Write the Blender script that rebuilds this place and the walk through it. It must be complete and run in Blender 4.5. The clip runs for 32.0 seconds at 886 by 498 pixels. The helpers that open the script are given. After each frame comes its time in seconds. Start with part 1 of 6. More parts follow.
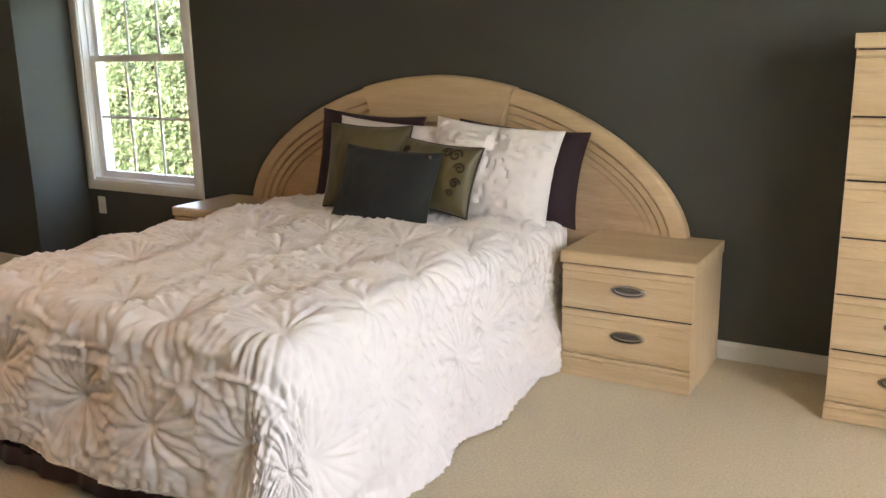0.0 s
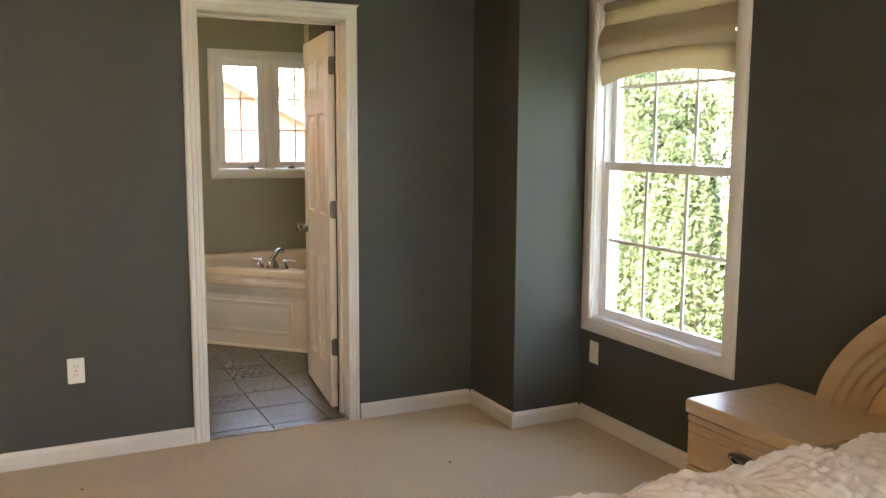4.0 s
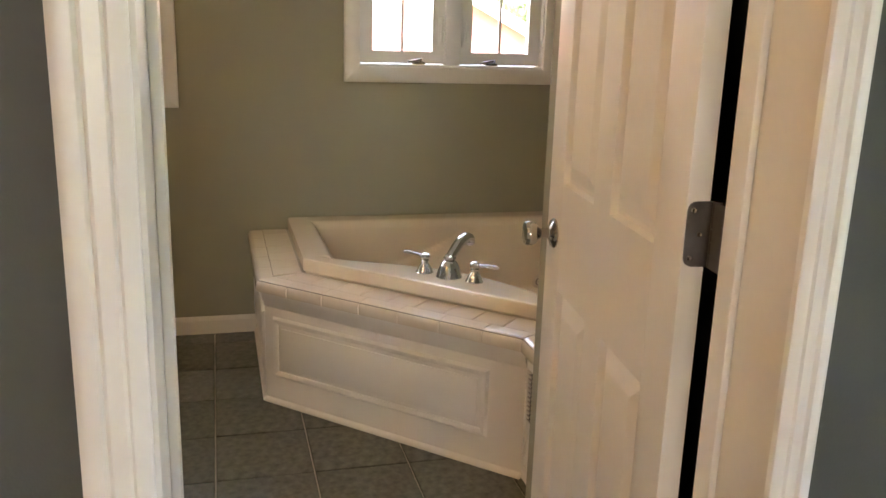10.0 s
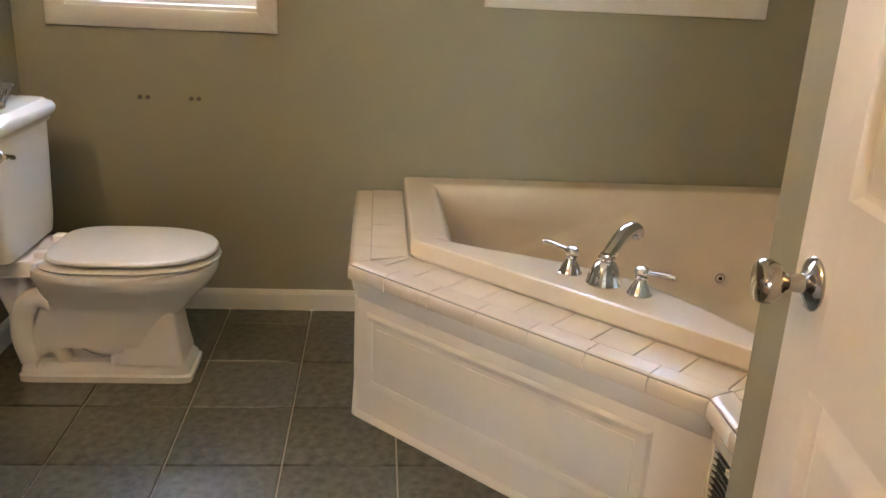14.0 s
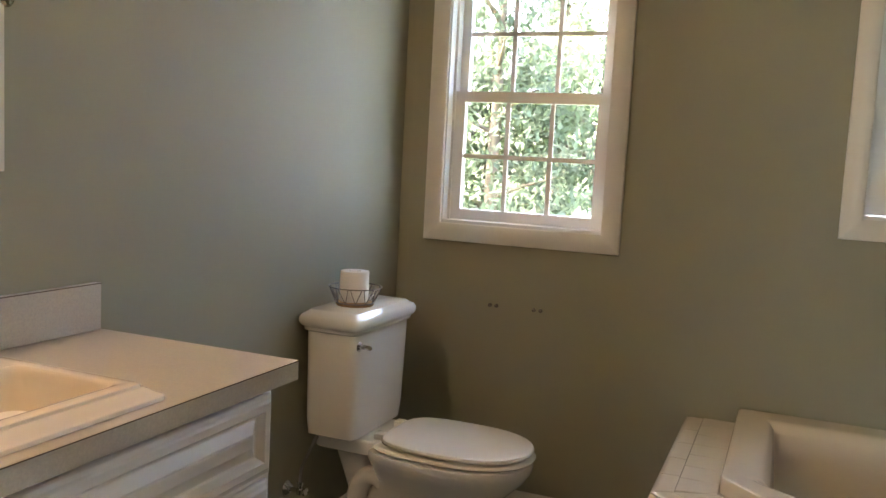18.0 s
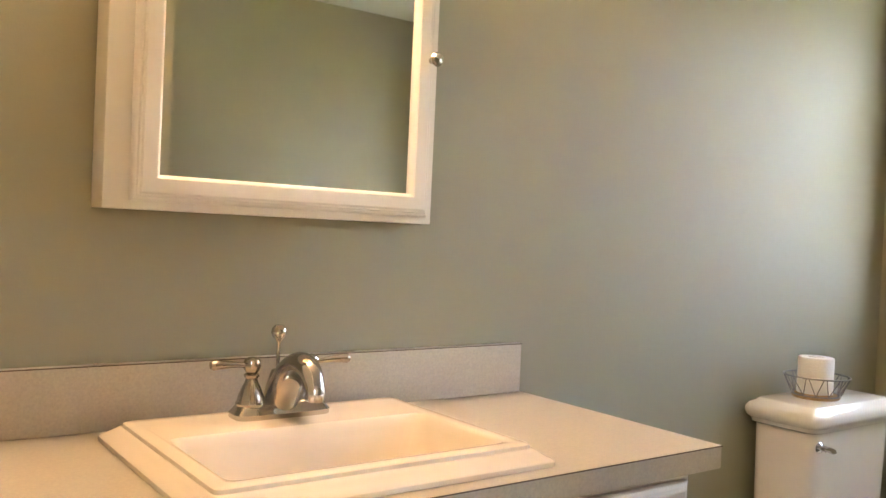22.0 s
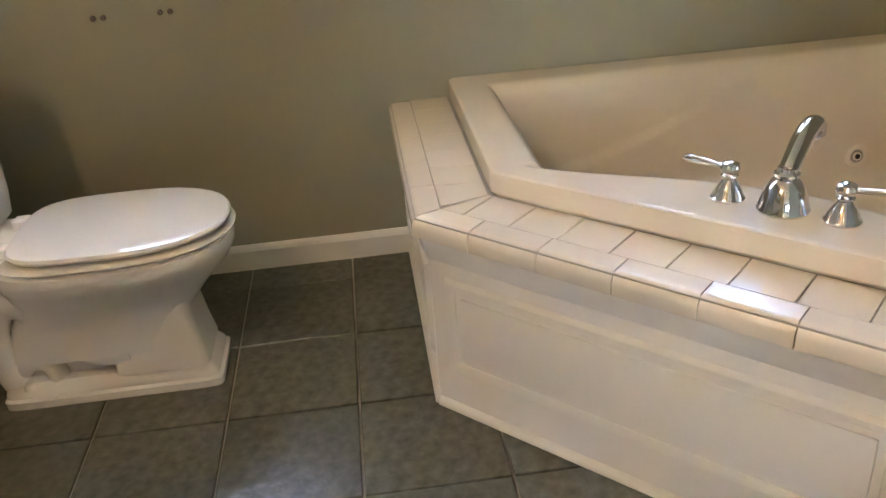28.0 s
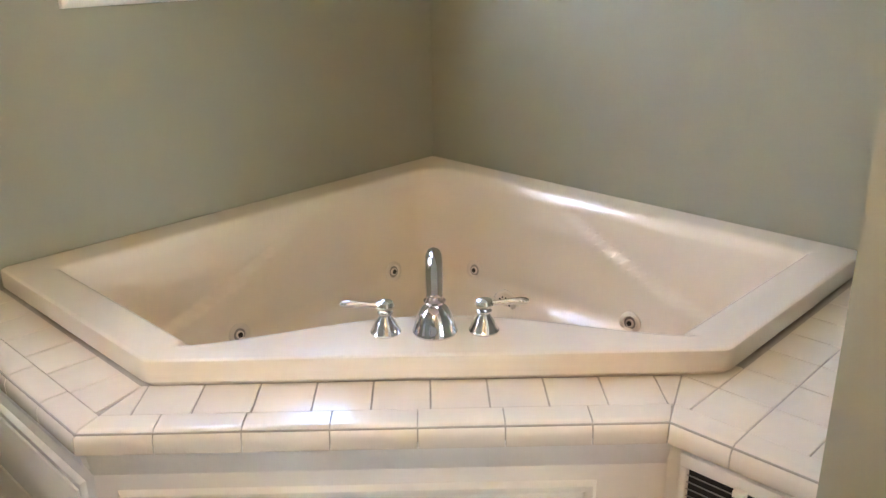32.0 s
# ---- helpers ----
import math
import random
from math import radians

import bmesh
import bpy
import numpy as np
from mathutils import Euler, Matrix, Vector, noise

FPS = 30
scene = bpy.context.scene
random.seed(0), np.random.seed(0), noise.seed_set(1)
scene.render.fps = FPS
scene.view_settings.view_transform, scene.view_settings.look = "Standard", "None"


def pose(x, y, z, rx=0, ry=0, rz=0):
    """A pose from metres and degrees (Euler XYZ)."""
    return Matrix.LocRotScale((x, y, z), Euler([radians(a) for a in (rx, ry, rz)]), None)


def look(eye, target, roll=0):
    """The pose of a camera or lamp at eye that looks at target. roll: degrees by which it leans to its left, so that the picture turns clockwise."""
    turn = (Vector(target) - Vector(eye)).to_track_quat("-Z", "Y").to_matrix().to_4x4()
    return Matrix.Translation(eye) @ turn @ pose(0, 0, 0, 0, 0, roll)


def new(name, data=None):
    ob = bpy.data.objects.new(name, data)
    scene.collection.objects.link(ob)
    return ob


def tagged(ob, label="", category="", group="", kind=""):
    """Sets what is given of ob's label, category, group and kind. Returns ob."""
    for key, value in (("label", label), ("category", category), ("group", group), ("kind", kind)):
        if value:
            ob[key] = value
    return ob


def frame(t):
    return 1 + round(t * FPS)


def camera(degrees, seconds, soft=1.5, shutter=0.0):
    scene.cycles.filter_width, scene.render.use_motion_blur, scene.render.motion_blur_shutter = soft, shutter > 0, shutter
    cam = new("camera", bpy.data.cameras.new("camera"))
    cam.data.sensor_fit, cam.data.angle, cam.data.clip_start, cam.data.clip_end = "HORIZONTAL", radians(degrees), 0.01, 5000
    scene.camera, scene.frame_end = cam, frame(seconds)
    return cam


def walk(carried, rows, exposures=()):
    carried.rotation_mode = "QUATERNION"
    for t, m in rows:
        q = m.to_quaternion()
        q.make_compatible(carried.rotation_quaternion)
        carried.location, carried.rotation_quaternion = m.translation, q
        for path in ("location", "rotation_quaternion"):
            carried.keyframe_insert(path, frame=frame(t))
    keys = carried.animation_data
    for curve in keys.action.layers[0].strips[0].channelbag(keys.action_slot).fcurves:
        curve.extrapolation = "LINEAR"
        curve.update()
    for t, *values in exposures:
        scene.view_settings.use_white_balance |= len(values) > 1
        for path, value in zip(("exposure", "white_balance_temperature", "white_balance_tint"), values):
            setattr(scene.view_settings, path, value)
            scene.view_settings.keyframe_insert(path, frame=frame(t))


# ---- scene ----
cam = camera(55.0, 32.0)
PATH = [
    (0, (0.335, 0.765, 1.354), (-0.655, 2.441, 0.898), -1.0),
    (0.5, (0.278, 0.867, 1.389), (-0.789, 2.498, 0.939), -1.4),
    (1, (0.207, 1.002, 1.399), (-0.997, 2.546, 0.99), -0.8),
    (1.5, (0.099, 1.115, 1.387), (-1.237, 2.554, 1.006), -0.4),
    (2, (-0.024, 1.249, 1.406), (-1.526, 2.517, 1.038), -1.7),
    (2.5, (-0.211, 1.441, 1.403), (-1.828, 2.561, 1.044), -2.2),
    (3, (-0.439, 1.603, 1.428), (-2.159, 2.563, 1.08), 0.3),
    (3.5, (-0.713, 1.768, 1.435), (-2.485, 2.642, 1.119), 0.8),
    (4, (-0.998, 1.87, 1.469), (-2.778, 2.745, 1.211), 0.3),
    (4.5, (-1.305, 1.945, 1.463), (-3.065, 2.861, 1.215), 0.3),
    (6.5, (-2.602, 2.019, 1.432), (-4.279, 3.072, 1.153), -1.2),
    (7, (-2.931, 2.093, 1.404), (-4.61, 3.14, 1.115), -1.5),
    (7.5, (-3.125, 2.126, 1.428), (-4.81, 3.154, 1.106), -3.1),
    (8, (-3.33, 2.234, 1.414), (-5.073, 3.159, 1.091), -1.8),
    (8.5, (-3.523, 2.383, 1.397), (-5.353, 3.123, 1.074), 0.8),
    (9, (-3.783, 2.477, 1.36), (-5.639, 3.121, 0.987), 0.9),
    (9.5, (-4.03, 2.571, 1.355), (-5.892, 3.165, 0.929), 0.0),
    (10, (-4.261, 2.685, 1.353), (-6.132, 3.189, 0.86), 1.8),
    (10.5, (-4.436, 2.76, 1.336), (-6.299, 3.206, 0.762), 2.0),
    (11, (-4.592, 2.792, 1.339), (-6.451, 3.236, 0.752), 0.2),
    (11.5, (-4.689, 2.78, 1.331), (-6.54, 3.222, 0.714), -0.3),
    (12, (-4.816, 2.783, 1.314), (-6.648, 3.23, 0.648), 1.1),
    (12.5, (-4.929, 2.79, 1.302), (-6.75, 3.222, 0.598), 3.1),
    (13, (-4.997, 2.79, 1.288), (-6.819, 3.155, 0.55), 2.4),
    (13.5, (-5.03, 2.8, 1.276), (-6.87, 3.087, 0.547), 2.5),
    (14, (-5.047, 2.873, 1.276), (-6.934, 3.035, 0.633), 2.9),
    (14.5, (-4.999, 2.88, 1.28), (-6.922, 3.014, 0.749), 2.7),
    (16.5, (-4.914, 3.015, 1.319), (-6.892, 2.934, 1.031), 3.0),
    (17, (-4.936, 3.149, 1.347), (-6.897, 2.834, 1.108), 3.0),
    (17.5, (-4.931, 3.118, 1.351), (-6.861, 2.644, 1.129), 2.3),
    (18, (-5.024, 3.097, 1.316), (-6.864, 2.341, 1.109), 3.0),
    (18.5, (-5.069, 3.101, 1.3), (-6.781, 2.09, 1.081), 3.7),
    (19, (-5.082, 3.107, 1.306), (-6.662, 1.897, 1.104), 2.4),
    (19.5, (-5.1, 3.111, 1.32), (-6.609, 1.81, 1.155), 1.2),
    (20, (-5.142, 3.106, 1.326), (-6.589, 1.729, 1.24), 1.0),
    (20.5, (-5.202, 3.085, 1.333), (-6.532, 1.591, 1.329), 1.1),
    (21, (-5.227, 3.088, 1.322), (-6.458, 1.513, 1.375), 2.2),
    (21.5, (-5.236, 3.08, 1.288), (-6.419, 1.469, 1.319), 2.6),
    (22, (-5.237, 3.073, 1.238), (-6.414, 1.457, 1.2), 2.6),
    (22.5, (-5.24, 3.07, 1.202), (-6.425, 1.466, 1.046), 2.6),
    (23, (-5.233, 3.066, 1.18), (-6.427, 1.485, 0.906), 2.9),
    (23.5, (-5.22, 3.064, 1.16), (-6.406, 1.499, 0.779), 3.2),
    (24, (-5.218, 3.068, 1.145), (-6.402, 1.529, 0.667), 3.7),
    (24.5, (-5.22, 3.074, 1.128), (-6.411, 1.571, 0.56), 3.5),
    (26.5, (-5.229, 2.932, 1.129), (-6.854, 2.031, 0.389), -0.9),
    (27, (-5.388, 2.836, 1.137), (-7.133, 2.224, 0.376), -3.4),
    (27.5, (-5.551, 2.803, 1.201), (-7.354, 2.555, 0.371), -4.9),
    (28, (-5.702, 2.733, 1.197), (-7.476, 2.879, 0.284), -4.5),
    (28.5, (-5.859, 2.616, 1.199), (-7.551, 3.115, 0.258), -4.1),
    (29, (-5.99, 2.549, 1.179), (-7.566, 3.328, 0.226), -1.8),
    (29.5, (-6.101, 2.525, 1.186), (-7.585, 3.494, 0.259), -1.3),
    (30, (-6.145, 2.508, 1.201), (-7.522, 3.649, 0.305), -0.7),
    (30.5, (-6.143, 2.474, 1.221), (-7.434, 3.733, 0.356), -0.6),
    (31, (-6.053, 2.458, 1.251), (-7.353, 3.73, 0.42), -1.2),
    (31.5, (-5.978, 2.378, 1.279), (-7.267, 3.709, 0.525), -0.2),
    (32, (-5.896, 2.332, 1.285), (-7.201, 3.681, 0.595), -0.7),
]
EXPOSURES = [(0, 5.0, 7150, 15), (2, 5.1, 7450, 15), (3.5, 5.35, 7350, 15), (7, 5.2, 7350, 13), (8, 5.55, 7350, 15), (10, 5.6, 7250, 17), (13, 6.1, 7100, 17), (14.5, 6.1, 6950, 16), (17, 5.3, 6800, 14), (19, 5.55, 6950, 16), (20, 5.6, 7150, 16), (22, 6.4, 7150, 16), (24, 6.5, 7050, 16), (26.7, 6.68, 6400, 16), (28, 6.2, 6350, 14), (30, 6.22, 6100, 14), (32, 6.52, 6000, 14)]
walk(cam, [(t, look(eye, target, roll)) for t, eye, target, roll in PATH], EXPOSURES)

# ---- world, sun and large lights ----
world = bpy.data.worlds.new("overcast_sky")
scene.world = world
world.use_nodes = True
wn = world.node_tree.nodes
sky = wn.new("ShaderNodeTexSky")
sky.sky_type, sky.sun_disc = "NISHITA", False
sky.sun_elevation, sky.sun_rotation = radians(48), radians(176)
sky.air_density, sky.dust_density = 1.0, 4.5
world.node_tree.links.new(sky.outputs["Color"], wn["Background"].inputs["Color"])
wn["Background"].inputs["Strength"].default_value = 0.15


def lamp(name, kind, m, power, colour=(1, 1, 1), **more):
    data = bpy.data.lights.new(name, kind)
    data.energy, data.color = power, colour
    for key, value in more.items():
        if key == "size":
            data.shape, (data.size, data.size_y) = "RECTANGLE", value
        if key == "radius":
            data.shadow_soft_size = value
        if key == "angle":
            data.angle = radians(value)
    ob = new(name, data)
    ob.matrix_world = m
    return ob


lamp("sun", "SUN", look((1.5, -22, 26), (0, 0, 0)), 2.0, (1.0, 0.95, 0.88), angle=3)

# ---- plan ----
XW, XB, XP = -8.050, -5.085, -5.280      # west wall of the bath, both faces of the partition
YS, YN, YB = 1.662, 4.510, 4.465       # vanity wall, bath north wall, bedroom north wall
XE, Y0 = 1.75, -2.6                    # bedroom east and south walls
H = 2.44
D0, D1, DH = 2.601, 3.352, 2.065        # bathroom door opening
T = 0.16
DOORANGLE = 173.0
DAY_E = 1.0

# ---- materials ----


def shader(name, colour, rough=0.6, metal=0.0, spread=0.08, scale=6.0, bump=0.0, bump_scale=120.0, spec=0.5, coat=0.0, sheen=0.0, per_piece=0.0, stretch=(1, 1, 1)):
    """A surface whose colour wanders at two scales, with fine relief and uneven gloss."""
    m = bpy.data.materials.new(name)
    m.use_nodes = True
    n, l = m.node_tree.nodes, m.node_tree.links
    b = n["Principled BSDF"]
    b.inputs["Metallic"].default_value = metal
    b.inputs["Specular IOR Level"].default_value = spec
    b.inputs["Coat Weight"].default_value = coat
    b.inputs["Sheen Weight"].default_value = sheen
    co = n.new("ShaderNodeTexCoord")
    mp = n.new("ShaderNodeMapping")
    mp.inputs["Scale"].default_value = stretch
    l.new(co.outputs["Object"], mp.inputs["Vector"])
    big, fine = n.new("ShaderNodeTexNoise"), n.new("ShaderNodeTexNoise")
    big.inputs["Scale"].default_value, big.inputs["Detail"].default_value = scale, 4
    fine.inputs["Scale"].default_value, fine.inputs["Detail"].default_value = bump_scale, 3
    for t in (big, fine):
        l.new(mp.outputs["Vector"], t.inputs["Vector"])
    mix = n.new("ShaderNodeMath")
    mix.operation = "MULTIPLY_ADD"
    mix.inputs[1].default_value = 0.35
    l.new(fine.outputs["Fac"], mix.inputs[0])
    l.new(big.outputs["Fac"], mix.inputs[2])
    ramp = n.new("ShaderNodeMapRange")
    ramp.inputs["From Min"].default_value, ramp.inputs["From Max"].default_value = 0.35, 1.0
    ramp.inputs["To Min"].default_value, ramp.inputs["To Max"].default_value = 1 - spread, 1 + spread
    l.new(mix.outputs[0], ramp.inputs["Value"])
    value = ramp.outputs["Result"]
    if per_piece:
        info = n.new("ShaderNodeObjectInfo")
        own = n.new("ShaderNodeMapRange")
        own.inputs["To Min"].default_value, own.inputs["To Max"].default_value = 1 - per_piece, 1 + per_piece
        l.new(info.outputs["Random"], own.inputs["Value"])
        times = n.new("ShaderNodeMath")
        times.operation = "MULTIPLY"
        l.new(value, times.inputs[0])
        l.new(own.outputs["Result"], times.inputs[1])
        value = times.outputs[0]
    tint = n.new("ShaderNodeVectorMath")
    tint.operation = "SCALE"
    tint.inputs[0].default_value = colour
    l.new(value, tint.inputs["Scale"])
    l.new(tint.outputs[0], b.inputs["Base Color"])
    gloss = n.new("ShaderNodeMapRange")
    gloss.inputs["To Min"].default_value, gloss.inputs["To Max"].default_value = max(0.02, rough * 0.85), min(1.0, rough * 1.15)
    l.new(big.outputs["Fac"], gloss.inputs["Value"])
    l.new(gloss.outputs["Result"], b.inputs["Roughness"])
    if bump:
        bp = n.new("ShaderNodeBump")
        bp.inputs["Strength"].default_value, bp.inputs["Distance"].default_value = bump, 0.004
        l.new(fine.outputs["Fac"], bp.inputs["Height"])
        l.new(bp.outputs["Normal"], b.inputs["Normal"])
    return m


def wood(name, colour, dark, rough=0.4, along="x"):
    """Pale oak: long streaks of pores and slow cathedral figure along one axis."""
    m = bpy.data.materials.new(name)
    m.use_nodes = True
    n, l = m.node_tree.nodes, m.node_tree.links
    b = n["Principled BSDF"]
    co, mp = n.new("ShaderNodeTexCoord"), n.new("ShaderNodeMapping")
    s = {"x": (0.9, 9, 9), "y": (9, 0.9, 9), "z": (9, 9, 0.9)}[along]
    mp.inputs["Scale"].default_value = s
    l.new(co.outputs["Object"], mp.inputs["Vector"])
    grain, pores = n.new("ShaderNodeTexNoise"), n.new("ShaderNodeTexNoise")
    grain.inputs["Scale"].default_value, grain.inputs["Detail"].default_value, grain.inputs["Distortion"].default_value = 1.6, 6, 1.2
    pores.inputs["Scale"].default_value, pores.inputs["Detail"].default_value = 16, 4
    for t in (grain, pores):
        l.new(mp.outputs["Vector"], t.inputs["Vector"])
    add = n.new("ShaderNodeMath")
    add.operation = "MULTIPLY_ADD"
    add.inputs[1].default_value = 0.45
    l.new(pores.outputs["Fac"], add.inputs[0])
    l.new(grain.outputs["Fac"], add.inputs[2])
    ramp = n.new("ShaderNodeValToRGB")
    ramp.color_ramp.elements[0].position, ramp.color_ramp.elements[1].position = 0.45, 0.95
    ramp.color_ramp.elements[0].color, ramp.color_ramp.elements[1].color = (*dark, 1), (*colour, 1)
    l.new(add.outputs[0], ramp.inputs["Fac"])
    l.new(ramp.outputs["Color"], b.inputs["Base Color"])
    b.inputs["Roughness"].default_value = rough
    bp = n.new("ShaderNodeBump")
    bp.inputs["Strength"].default_value, bp.inputs["Distance"].default_value = 0.12, 0.002
    l.new(pores.outputs["Fac"], bp.inputs["Height"])
    l.new(bp.outputs["Normal"], b.inputs["Normal"])
    return m


def glow(name, colour, strength):
    m = bpy.data.materials.new(name)
    m.use_nodes = True
    b = m.node_tree.nodes["Principled BSDF"]
    b.inputs["Base Color"].default_value = (*colour, 1)
    b.inputs["Emission Color"].default_value = (*colour, 1)
    b.inputs["Emission Strength"].default_value = strength
    return m


def clear(name, tint=(1, 1, 1), rough=0.0):
    m = bpy.data.materials.new(name)
    m.use_nodes = True
    b = m.node_tree.nodes["Principled BSDF"]
    b.inputs["Base Color"].default_value = (*tint, 1)
    b.inputs["Transmission Weight"].default_value = 1.0
    b.inputs["Roughness"].default_value = rough
    b.inputs["IOR"].default_value = 1.45
    return m


SLATE = shader("slate_green_wall_paint", (0.064, 0.070, 0.060), 0.62, bump=0.10, bump_scale=260, spread=0.04, scale=2)
OLIVE = shader("olive_wall_paint", (0.31, 0.30, 0.22), 0.55, bump=0.10, bump_scale=260, spread=0.04, scale=2)
CEIL = shader("white_ceiling_paint", (0.78, 0.77, 0.73), 0.85, bump=0.15, bump_scale=200, spread=0.03)
TRIM = shader("white_gloss_trim_paint", (0.74, 0.72, 0.66), 0.30, bump=0.03, bump_scale=60, spread=0.04, scale=5)
DOORP = shader("white_door_paint", (0.72, 0.68, 0.60), 0.34, bump=0.04, bump_scale=70, spread=0.04, scale=4)
VINYL = shader("white_vinyl_sash", (0.80, 0.80, 0.78), 0.35, spread=0.03)
CARPET = shader("beige_cut_pile_carpet", (0.56, 0.465, 0.31), 0.95, bump=1.0, bump_scale=250, spread=0.24, scale=105, spec=0.1, sheen=0.25)
TILE = shader("grey_green_slate_tile", (0.116, 0.120, 0.098), 0.25, bump=0.28, bump_scale=52, spread=0.36, scale=36, per_piece=0.10)
GROUT = shader("sandy_floor_grout", (0.26, 0.235, 0.195), 0.9, bump=0.4, bump_scale=200, spread=0.15)
DGROUT = shader("grey_beige_deck_grout", (0.38, 0.34, 0.28), 0.9, spread=0.12)
CREAM = shader("glazed_cream_tile", (0.74, 0.66, 0.54), 0.17, spread=0.03, scale=9, per_piece=0.035, bump=0.02, bump_scale=30)
JETP = shader("glossy_bone_fitting", (0.70, 0.62, 0.52), 0.15, spread=0.02)
ACRYL = shader("bone_acrylic_tub", (0.74, 0.65, 0.52), 0.20, spread=0.02, scale=3)
PORC = shader("white_vitreous_china", (0.78, 0.77, 0.72), 0.08, spread=0.02, scale=3)
SEATP = shader("white_enamelled_seat", (0.80, 0.79, 0.74), 0.14, spread=0.02)
SINKP = shader("cream_fireclay_sink", (0.76, 0.68, 0.57), 0.10, spread=0.02)
LAMIN = shader("speckled_beige_laminate", (0.50, 0.45, 0.37), 0.35, spread=0.12, scale=240, bump=0.03, bump_scale=300)
CABP = shader("white_thermofoil_cabinet", (0.74, 0.70, 0.63), 0.30, spread=0.03, scale=4)
CHROME = shader("polished_chrome", (0.64, 0.64, 0.65), 0.06, metal=1.0, spread=0.02)
NICKEL = shader("brushed_nickel", (0.44, 0.41, 0.375), 0.13, metal=1.0, spread=0.06, bump=0.05)
BRONZE = shader("dull_pewter_hinge", (0.30, 0.27, 0.24), 0.38, metal=1.0, spread=0.12, scale=40)
HINGE = shader("dark_pewter_hinge", (0.15, 0.135, 0.12), 0.36, metal=0.8, spread=0.15, scale=40)
DARK = shader("black_gap", (0.02, 0.018, 0.016), 0.9, spread=0.1)
OAK = wood("pale_washed_oak", (0.62, 0.47, 0.29), (0.50, 0.355, 0.205))
OAKZ = wood("pale_washed_oak_upright", (0.62, 0.47, 0.29), (0.50, 0.355, 0.205), along="z")
OAKPANEL = wood("blond_oak_panel", (0.64, 0.47, 0.30), (0.46, 0.30, 0.175))
WHITECLOTH = shader("white_cotton_comforter", (0.80, 0.765, 0.745), 0.85, bump=0.15, bump_scale=340, spread=0.03, scale=8, sheen=0.2, spec=0.2)
PLUM = shader("plum_velvet", (0.026, 0.008, 0.015), 0.75, bump=0.3, bump_scale=300, spread=0.2, scale=14, sheen=0.10)
SKIRT = shader("dark_brown_pleated_skirt", (0.030, 0.014, 0.012), 0.65, bump=0.2, bump_scale=260, spread=0.2, scale=10, sheen=0.1)
MAUVE = shader("mauve_satin_band", (0.11, 0.06, 0.065), 0.40, bump=0.2, bump_scale=200, spread=0.15)
MOSS = shader("olive_satin", (0.105, 0.088, 0.032), 0.42, bump=0.15, bump_scale=260, spread=0.12, scale=12, sheen=0.15)
UMBER = shader("brown_embroidery", (0.045, 0.026, 0.012), 0.7, bump=0.5, bump_scale=500, spread=0.2)
INK = shader("blue_black_cotton", (0.014, 0.017, 0.018), 0.8, bump=0.2, bump_scale=300, spread=0.12, scale=10, sheen=0.1)
PIPING = shader("black_cord_piping", (0.015, 0.013, 0.010), 0.7, spread=0.1)
LINEN = shader("cream_linen_shade", (0.66, 0.59, 0.45), 0.9, bump=0.4, bump_scale=260, spread=0.10, scale=10)

ln, ll = LINEN.node_tree.nodes, LINEN.node_tree.links
thin, both = ln.new("ShaderNodeBsdfTranslucent"), ln.new("ShaderNodeMixShader")
thin.inputs["Color"].default_value = (0.62, 0.52, 0.36, 1)
both.inputs[0].default_value = 0.45
ll.new(ln["Principled BSDF"].outputs[0], both.inputs[1])
ll.new(thin.outputs[0], both.inputs[2])
ll.new(both.outputs[0], ln["Material Output"].inputs["Surface"])
PLASTIC = shader("ivory_plastic_plate", (0.76, 0.74, 0.67), 0.4, spread=0.02)
PAPER = shader("white_tissue_paper", (0.80, 0.78, 0.74), 0.95, bump=0.3, bump_scale=200, spread=0.05)
WICKER = shader("tan_wicker", (0.36, 0.24, 0.12), 0.8, bump=0.5, bump_scale=200, spread=0.25, scale=60)
WIRE = shader("grey_wire", (0.26, 0.25, 0.23), 0.4, metal=0.9, spread=0.1)
GLASS = clear("window_glass")
SMOKE = clear("grey_shower_glass", (0.45, 0.47, 0.45))
MIRROR = shader("silvered_mirror", (0.86, 0.88, 0.86), 0.01, metal=1.0, spread=0.0)
BULB = glow("warm_bulb_glass", (1.0, 0.67, 0.39), 2.4)
DOME = glow("warm_fill_glow", (1.0, 0.60, 0.34), 1.5)
LAWN = shader("lawn_grass", (0.085, 0.115, 0.035), 0.95, bump=0.5, bump_scale=30, spread=0.35, scale=0.6)
HEDGE = shader("arborvitae_green", (0.080, 0.115, 0.058), 0.8, spread=0.4, scale=5)
PINE = shader("pine_green", (0.085, 0.115, 0.072), 0.8, spread=0.4, scale=3)
AUTUMN = shader("yellowing_foliage", (0.14, 0.115, 0.05), 0.8, spread=0.4, scale=3)
for leafy, tint in ((HEDGE, (0.10, 0.145, 0.072, 1)), (PINE, (0.12, 0.16, 0.10, 1)), (AUTUMN, (0.16, 0.13, 0.05, 1))):
    ln, ll = leafy.node_tree.nodes, leafy.node_tree.links
    thin, both = ln.new("ShaderNodeBsdfTranslucent"), ln.new("ShaderNodeMixShader")
    thin.inputs["Color"].default_value = tint
    both.inputs[0].default_value = 0.45
    ll.new(ln["Principled BSDF"].outputs[0], both.inputs[1])
    ll.new(thin.outputs[0], both.inputs[2])
    ll.new(both.outputs[0], ln["Material Output"].inputs["Surface"])
